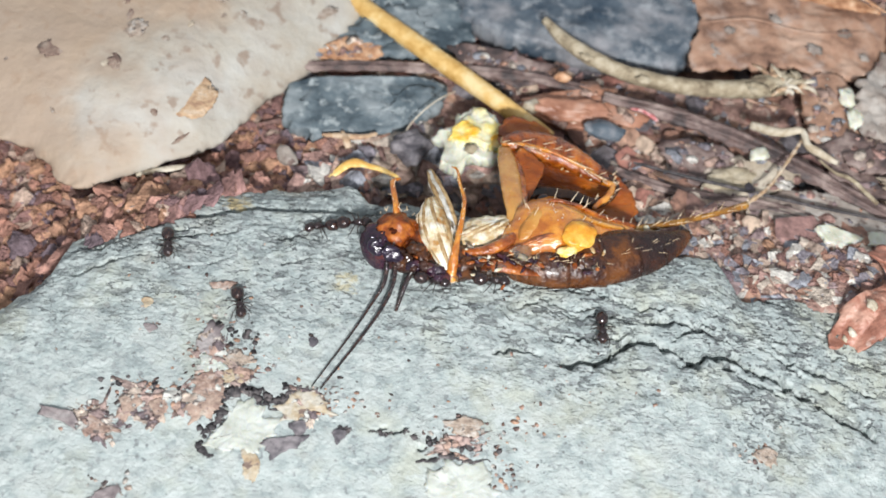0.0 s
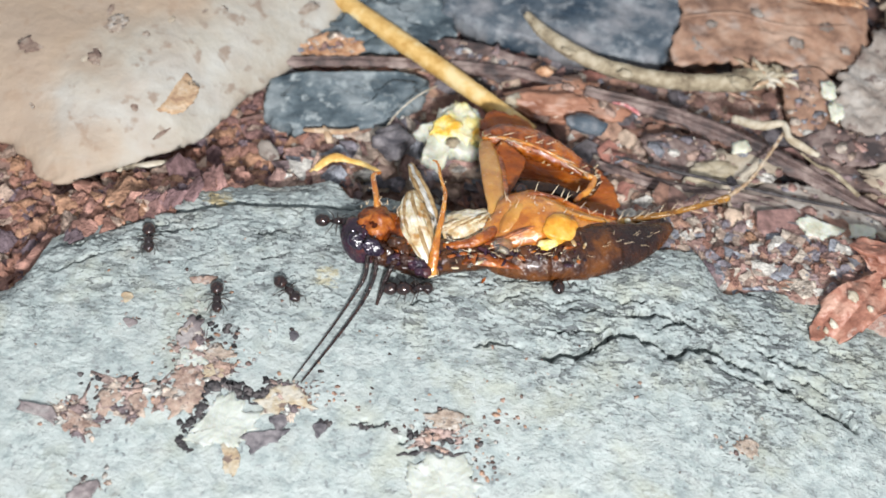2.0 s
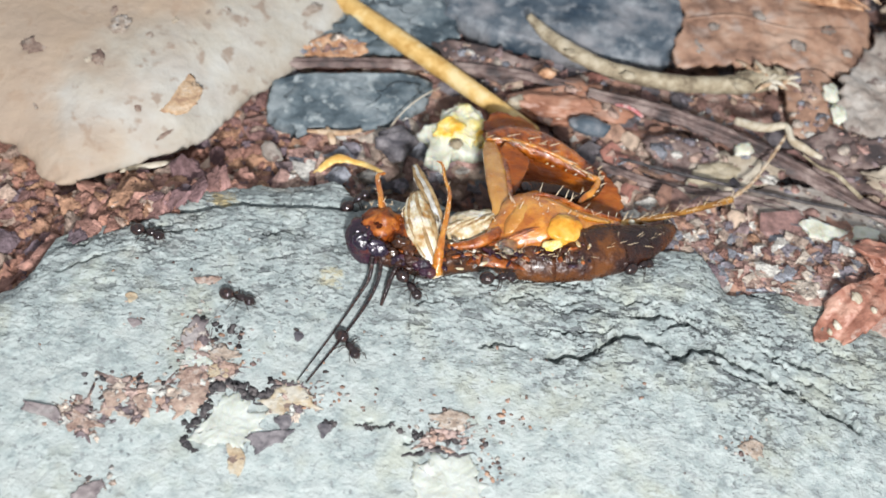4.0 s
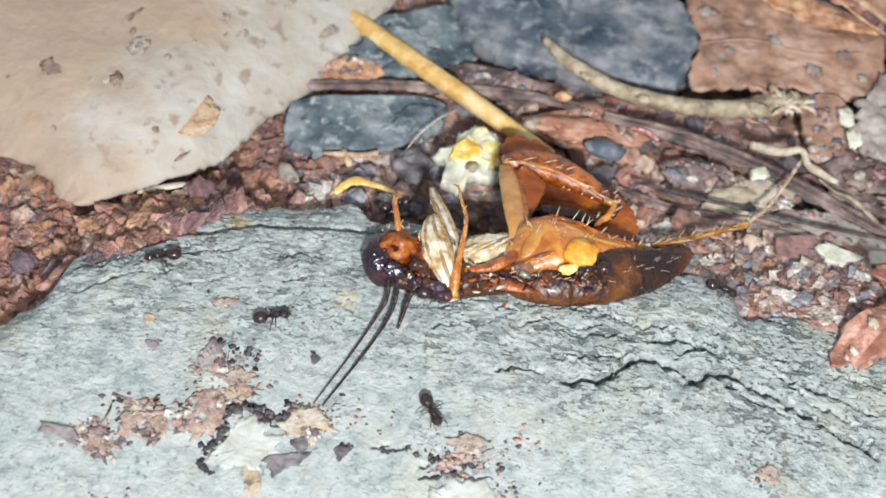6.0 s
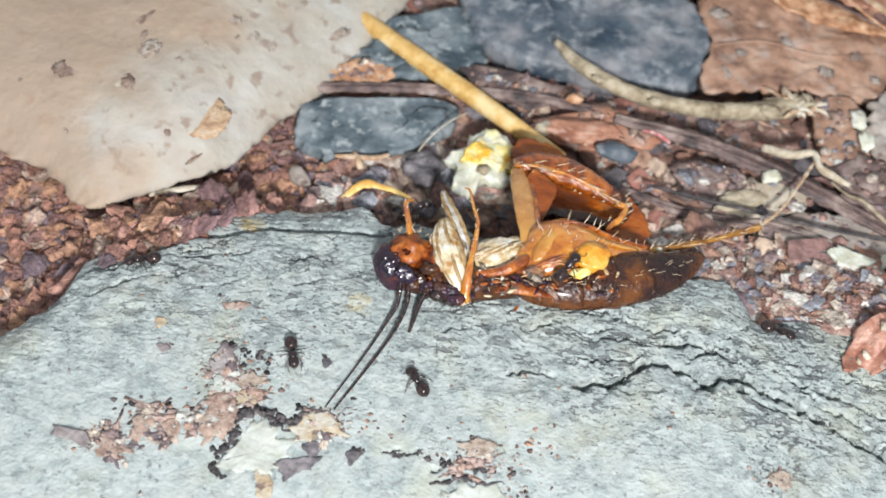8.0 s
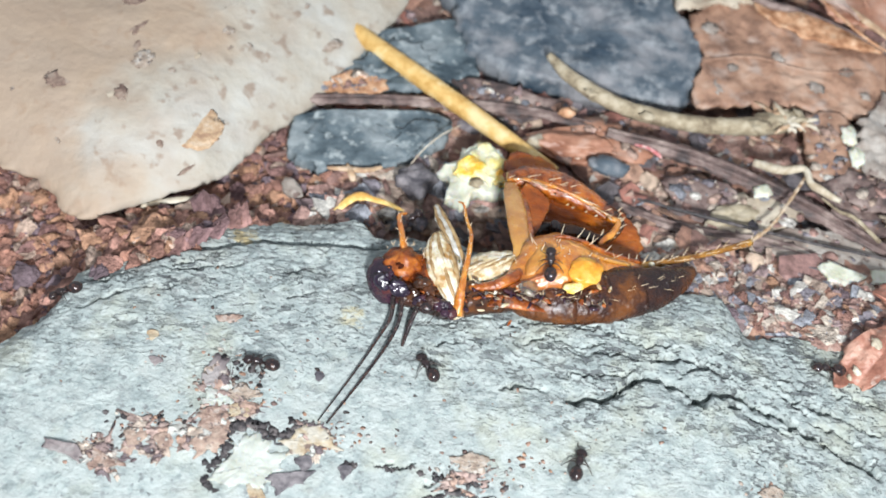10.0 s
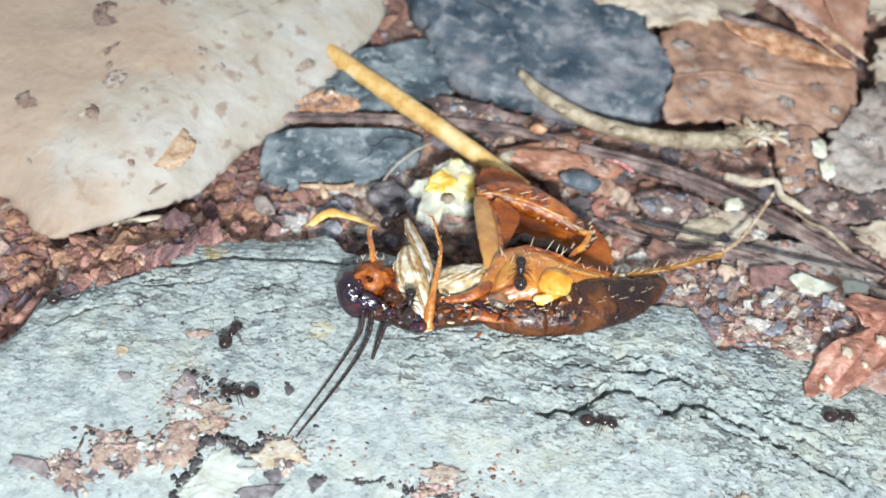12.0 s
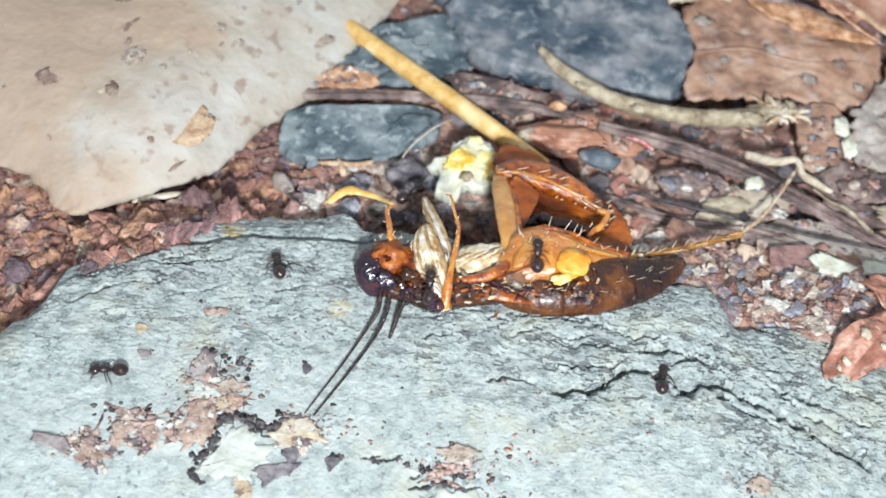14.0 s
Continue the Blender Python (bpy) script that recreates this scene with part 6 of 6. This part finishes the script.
def scatter(name, count, box, sizes, flat, material, label, category, seed, lift=0.3, jitter=0.2):
    """Loose bits over a stretch of the ground, as one mass."""
    rng = random.Random(seed)
    verts, polys = [], []
    while len(polys) < count * len(FACES):
        x, y = rng.uniform(box[0], box[1]), rng.uniform(box[2], box[3])
        if not free_of_stone(x, y, 0.15):
            continue
        r = sizes[0] + (sizes[1] - sizes[0]) * rng.random() ** 2.5
        m = Euler((rng.gauss(0, 0.25), rng.gauss(0, 0.25), rng.uniform(0, 6.3))).to_matrix()
        rx, ry, rz = r * rng.uniform(0.9, 1.7), r, r * flat * rng.uniform(0.7, 1.3)
        z = ground_z(x, y) + rz * lift + rng.uniform(0, jitter)
        at, k = len(verts), rng.uniform(0, 90)
        for c in GRAINS[int(k) % 16][0]:
            q = m @ Vector((c.x * rx, c.y * ry, c.z * rz))
            verts.append(((x + q.x) * MM, (y + q.y) * MM, (z + q.z) * MM))
        polys += [[at + i for i in f] for f in FACES]
    return tagged(mesh_thing(name, verts, polys, material, False), label, category, kind="stuff")


MIX = [(0.27, 0.17, 0.15), (0.34, 0.21, 0.16), (0.21, 0.16, 0.165), (0.38, 0.30, 0.25), (0.17, 0.16, 0.185), (0.46, 0.455, 0.43), (0.30, 0.195, 0.175), (0.22, 0.235, 0.27), (0.32, 0.23, 0.195), (0.42, 0.37, 0.32)]
M_MIX = make_material("mixed_grit", BASE, 1.4, 8, 0.8, 0.9, 4, speck=(1.9, 1.85, 1.8), speck_scale=1.6, speck_at=0.56, speck_soft=0.1, by_piece=("island", MIX), spec=0.25, bump_mm=0.3)
FLAKES = [(0.17, 0.10, 0.085), (0.28, 0.16, 0.12), (0.11, 0.10, 0.11), (0.36, 0.23, 0.17), (0.15, 0.14, 0.155), (0.42, 0.33, 0.26), (0.22, 0.13, 0.12), (0.32, 0.15, 0.12)]
M_FLAKES = make_material("leaf_flakes", BASE, 1.2, 6, 0.55, 0.6, 4, by_piece=("island", FLAKES))
scatter("soil_grit", 2600, (-36, 4, -14, 12), (0.2, 0.9), 0.5, M_GRIT, "reddish-brown soil grit", "soil", 21)
scatter("stony_grit", 4600, (4, 38, -8, 16), (0.13, 0.9), 0.2, M_MIX, "mixed grey and rust grit", "soil", 22, -0.35, 0.1)
scatter("leaf_flakes", 1300, (-14, 40, 5, 36), (0.4, 1.8), 0.14, M_FLAKES, "crumbled dark brown leaf flakes", "leaf litter", 23, 0.6)
scatter("pale_grit", 620, (-11, 4, 2, 11), (0.35, 1.15), 0.55, M_MIX, "pale and purple-grey crumbs behind the insect", "soil", 25, 0.9)
scatter("loose_grit", 1500, (-14, 40, 8, 38), (0.15, 0.5), 0.7, M_MIX, "fine grit among the leaf litter", "soil", 24, 0.8)


def inside(x, y, loop):
    hit = False
    for (ax, ay), (bx, by) in zip(loop, loop[1:] + loop[:1]):
        if (ay > y) != (by > y) and x < ax + (bx - ax) * (y - ay) / (by - ay):
            hit = not hit
    return hit


rng = random.Random(44)
verts, polys = [], []
for outline, level in PIECES:
    lo, hi = np.min(outline, axis=0), np.max(outline, axis=0)
    for k in range(70):
        x, y = rng.uniform(lo[0], hi[0]), rng.uniform(lo[1], hi[1])
        if not inside(x, y, outline):
            continue
        r = 0.12 + 0.5 * rng.random() ** 3
        m, at, z = Euler((rng.gauss(0, 0.15), rng.gauss(0, 0.15), rng.uniform(0, 6.3))).to_matrix(), len(verts), level(x, y)
        for c in GRAINS[k % 16][0]:
            q = m @ Vector((c.x * r * 1.4, c.y * r, c.z * r * 0.35))
            verts.append(((x + q.x) * MM, (y + q.y) * MM, (z + q.z) * MM))
        polys += [[at + i for i in f] for f in FACES]
tagged(mesh_thing("litter_dust", verts, polys, M_MIX), "pale and rusty crumbs strewn over leaf pieces", "soil", kind="stuff")


# ---------------------------------------------------------------- what moves
def perch(path, t):
    """The ant's place, and its heading, at a time between two rows."""
    for a, b in zip(path, path[1:]):
        if t <= b[0]:
            f = (t - a[0]) / (b[0] - a[0])
            return [p + (q - p) * f for p, q in zip(a[1:4], b[1:4])]
    return list(path[-1][1:4])


def march(ant, path):
    """Walks an ant along rows of seconds, x, y and heading, and its level where it is not on the stone but on the insect."""
    rows = []
    for t, x, y, turn, *level in path:
        z = level[0] if level else stone_z(x, y)
        if not level:
            e = 0.8
            up = Vector((stone_base(x - e, y) - stone_base(x + e, y), stone_base(x, y - e) - stone_base(x, y + e) + 0.28 * e, 2 * e)).normalized()
        else:
            up = Vector((0, -0.25, 1)).normalized()
        ahead = Vector((math.cos(radians(turn)), math.sin(radians(turn)), 0))
        side = up.cross(ahead).normalized()
        ahead = side.cross(up)
        m = Matrix((ahead, side, up)).transposed().to_4x4()
        m.translation = Vector((x, y, z + 0.02)) * MM
        rows.append((t, m))
    walk(ant, rows)
    # the legs step in two sets of three, as long as the ant moves
    legs = [c for c in ant.children if c.name.startswith("leg")]
    for k, lg in enumerate(legs):
        steps = []
        for n in range(57):
            t = n * 0.25
            a, b = perch(path, max(0, t - 0.15)), perch(path, min(14, t + 0.15))
            speed = min(1, math.hypot(b[0] - a[0], b[1] - a[1]) / 0.5 + abs(b[2] - a[2]) / 60)
            swing = (1 if (n + k) % 2 else -1) * 16 * speed
            steps.append((t, Matrix.Translation(lg.location) @ pose(0, 0, 0, 0, 0, swing)))
        hip = lg.location.copy()
        walk(lg, [(t, Matrix.Translation(hip) @ m.to_3x3().to_4x4()) for t, m in steps])


def motions():
    march(ants[0], [
        (0, -17.17, -5.47, -75), (0.5, -17.19, -5.53, -75), (1, -17.2, -5.37, -75), (1.5, -17.12, -5.42, -75), (2, -17.09, -5.59, -75),
        (2.5, -16.79, -5.29, -16), (4.8, -17.86, -5.15, -10), (5, -17.86, -5.16, -4), (5.5, -17.67, -5.13, 2), (5.67, -17.66, -5.19, -53),
        (5.83, -17.64, -5.24, -108), (6, -17.63, -5.3, -163), (6.5, -17.76, -5.18, -184), (7, -18.12, -5.23, -163), (7.5, -19.06, -5.56, -170),
        (7.7, -19.25, -5.55, -163), (9.8, -22.89, -7.13, -177), (10.5, -23.6, -8.51, -163), (11, -23.05, -8.07, -163), (11.25, -22.76, -7.88, -88.5),
        (11.5, -22.47, -7.69, -14), (11.75, -22.56, -7.1, 57), (12, -22.66, -6.51, 128), (12.25, -22.86, -5.91, 79.5), (12.5, -23.07, -5.31, 31),
        (13, -22.66, -5.53, 38), (13.5, -22.62, -5.39, 38), (14, -22.18, -4.4, 81),
    ])
    march(ants[1], [
        (0, -11.96, -9, -68), (0.5, -11.94, -8.94, -59), (1, -11.96, -9.02, -68), (1.5, -12.01, -9.2, -77), (2, -12.09, -9.06, -77),
        (2.5, -12.28, -9.15, -77), (3.65, -11.48, -8.95, -30.5), (4.8, -10.68, -8.75, 16), (5, -10.55, -8.82, 9), (5.5, -10.31, -8.46, 22),
        (6, -10.25, -8.43, 24), (6.25, -10.16, -8.75, -20), (6.5, -10.07, -9.06, -64), (7, -9.8, -9.87, -78), (7.5, -9.44, -10.38, -78),
        (7.7, -9.14, -10.6, -64), (8.75, -9.88, -10.62, -123.5), (9.8, -10.61, -10.64, -183), (10.5, -10.63, -10.63, -189), (10.75, -10.81, -10.53, -109.5),
        (11, -10.99, -10.43, -30), (11.25, -11.26, -9.87, 34.5), (11.5, -11.52, -9.31, 99), (12, -11.29, -7.73, 75), (12.5, -9.89, -6.75, 30),
        (13, -9.39, -6.19, 61), (13.5, -10.1, -4.44, 116), (14, -10.32, -4.06, 111),
    ])
    march(ants[2], [
        (0, -8.16, -2.72, -163), (0.5, -10.25, -2.8, -150), (1, -11.71, -4.1, -87), (1.5, -10.49, -5.15, -51), (2, -8.14, -7.86, -43),
        (2.5, -7.01, -9.19, -61), (4.8, -2.68, -11.33, -21), (5, -2.29, -11.19, -10), (5.5, -0.94, -12.41, -62), (6, -0.02, -13.09, -58),
        (6.25, -0.08, -12.98, 20), (6.5, -0.14, -12.87, 98), (6.75, -0.5, -12.86, 56.5), (7, -0.85, -12.86, 15), (7.25, -1.18, -12.44, 71),
        (7.5, -1.52, -12.02, 127), (7.7, -1.79, -11.75, 127), (9.8, -0.85, -8.55, 102), (10, -1.01, -9.24, 126), (10.5, -1.44, -8.41, 171),
        (11, -3.56, -8.69, 165), (11.5, -6.48, -9.01, 198), (12, -9.87, -11.54, 190), (12.5, -10.9, -11.19, 146), (13, -12.31, -12.05, 196),
        (13.5, -13.87, -12.1, 177), (14, -18.32, -12.89, 190),
    ])
    march(ants[3], [
        (0, 9.61, -7.11, -86), (0.17, 9.33, -6.88, -139.33), (0.33, 9.06, -6.65, -192.67), (0.5, 8.78, -6.42, -246), (1, 8.17, -5.07, -262),
        (1.5, 7.83, -4.49, -266), (2, 7.91, -4.44, -266), (2.5, 8.34, -4.26, -276), (3.65, 11.38, -2.96, -317), (4.8, 14.41, -1.66, -358),
        (5, 14.32, -1.55, -371), (5.5, 15.75, -1.34, -350), (6, 16.69, -1.54, -357), (6.5, 17.24, -1.22, -322), (7, 17.48, -2.12, -396),
        (7.5, 19.48, -3.51, -364), (7.7, 19.45, -3.47, -363), (8.75, 21.43, -3.66, -433.5), (9.8, 23.41, -3.84, -504), (10.15, 23.54, -4.42, -545),
        (10.5, 23.67, -5, -586), (10.75, 24.59, -5.46, -654.5), (11, 25.51, -5.91, -723), (11.5, 25.16, -5.95, -710), (12, 25.86, -6.36, -705),
        (12.5, 26.93, -6.6, -705), (13, 27.53, -6.22, -710), (13.5, 28.71, -5.74, -710), (14, 29.57, -5.9, -711),
    ])
    march(ants[4], [
        (0, 8.67, -24.37, 83), (7.5, 8.61, -21.01, 84), (9.8, 7.99, -14.67, 78), (10.5, 9.49, -12.42, 84), (11, 9.52, -11.11, 75),
        (11.5, 9.89, -9.88, 84), (11.75, 10.42, -9.99, 43.5), (12, 10.94, -10.1, 3), (12.5, 12.84, -9.79, 15), (13, 14.37, -9.67, -3),
        (13.5, 13.91, -9.24, 67), (14, 13.71, -7.86, 87),
    ])
    march(ants[5], [
        (0, 2.65, -5.57, 3, 1.5), (1.5, 3.15, -5.68, 9, 1.5), (2, -0.61, -6.89, 9, 1.0), (2.5, 1.46, -6.79, 9, 1.0), (4.8, 7.0, -3.4, 15, 2.1),
        (5, 8.35, -2.3, 9, 2.1), (5.5, 8.8, -2.45, 4, 2.1), (5.67, 8.8, -2.6, -48, 2.1), (5.83, 8.7, -2.75, -106, 2.1), (6, 8.4, -2.9, -164, 2.1),
        (6.5, 5.5, -3.9, -170, 2.1), (6.67, 5.8, -3.95, -110, 2.1), (6.83, 6.2, -4.0, -50, 2.1), (7, 6.66, -4.05, 10, 2.1), (7.5, 6.28, -3.9, 16, 2.2),
        (7.7, 6.2, -3.6, 40, 2.4), (9.8, 5.4, -2.3, 94, 2.85), (10, 5.36, -2.2, 95, 2.85), (10.5, 5.34, -2.12, 96, 2.85), (11, 5.4, -2.6, 95, 2.85),
        (11.5, 5.4, -2.3, 95, 2.85), (12, 5.38, -2.0, 95, 2.85), (12.5, 5.35, -2.05, 94, 2.85), (13, 5.41, -2.17, 95, 2.85), (13.5, 5.37, -2.2, 95, 2.85),
        (14, 5.35, -2.17, 95, 2.85),
    ])
    march(ants[6], [
        (0, -0.86, -5.94, -3, 1.2), (1.5, -1.1, -6.8, 3, 0.7), (2, -1.39, -6.82, 9, 0.7), (2.5, -1.39, -6.28, 3, 0.9), (4.8, -0.96, -6.57, -60, 0.7),
        (5, -0.69, -5.8, 9, 1.2), (6, -0.86, -5.63, 10, 1.2), (7, -0.88, -5.61, 10, 1.2), (7.5, -0.7, -5.63, 3, 1.2), (9.8, -1.02, -5.53, 3, 1.2),
        (10.5, -0.97, -5.75, 4, 1.6), (11, -1.0, -5.6, 46.5, 2.3), (11.5, -1.05, -5.35, 89, 2.7), (12, -0.95, -5.35, 93, 2.7), (12.5, -1.05, -5.5, 93, 2.7),
        (13, -0.75, -5.5, 93, 2.7), (13.5, -0.75, -5.5, 93, 2.7), (14, -0.78, -5.45, 93, 2.7),
    ])
    march(ants[7], [
        (0, -6.2, -2.29, 10, 0.7), (0.5, -6.2, -2.75, 5, 0.7), (1, -6.2, -2.85, 0, 0.7), (1.5, -6.2, -2.9, 0, 0.7), (2, -6.25, -2.65, 5, 0.7),
        (2.5, -6.15, -2.8, -4, 0.7), (4.8, -5.17, 1.56, 68, -1), (6, -4.42, 2.48, 31, -1.4), (7, -3.62, 3.13, 37, -1.6), (7.5, -3.69, 2.68, 36, -1.6),
        (9.8, -3.95, 2.69, 46, -1.6), (10.5, -3.04, 3.34, 61, -1.6), (12.5, -3.16, 4.54, 47, -1.6), (14, -3.25, 4.57, 42, -1.6),
    ])
    # one that peers over the hind thigh, then climbs down behind it
    march(ants[8], [
        (0, 5.1, 0.15, -100, 1.4), (0.5, 5.0, 0.25, -95, 1.4), (1, 4.9, 0.4, -100, 1.4), (1.5, 4.89, 0.5, -95, 1.4), (2, 4.95, 0.35, -95, 1.4), (2.5, 5.1, 0.25, -90, 1.4),
        (4.8, 5.6, 2.0, -40, 0.2), (7.7, 6.2, 2.3, -20, 0.0), (9.8, 6.0, 2.2, -60, 0.0), (14, 6.1, 2.3, -50, 0.0),
    ])


motions()
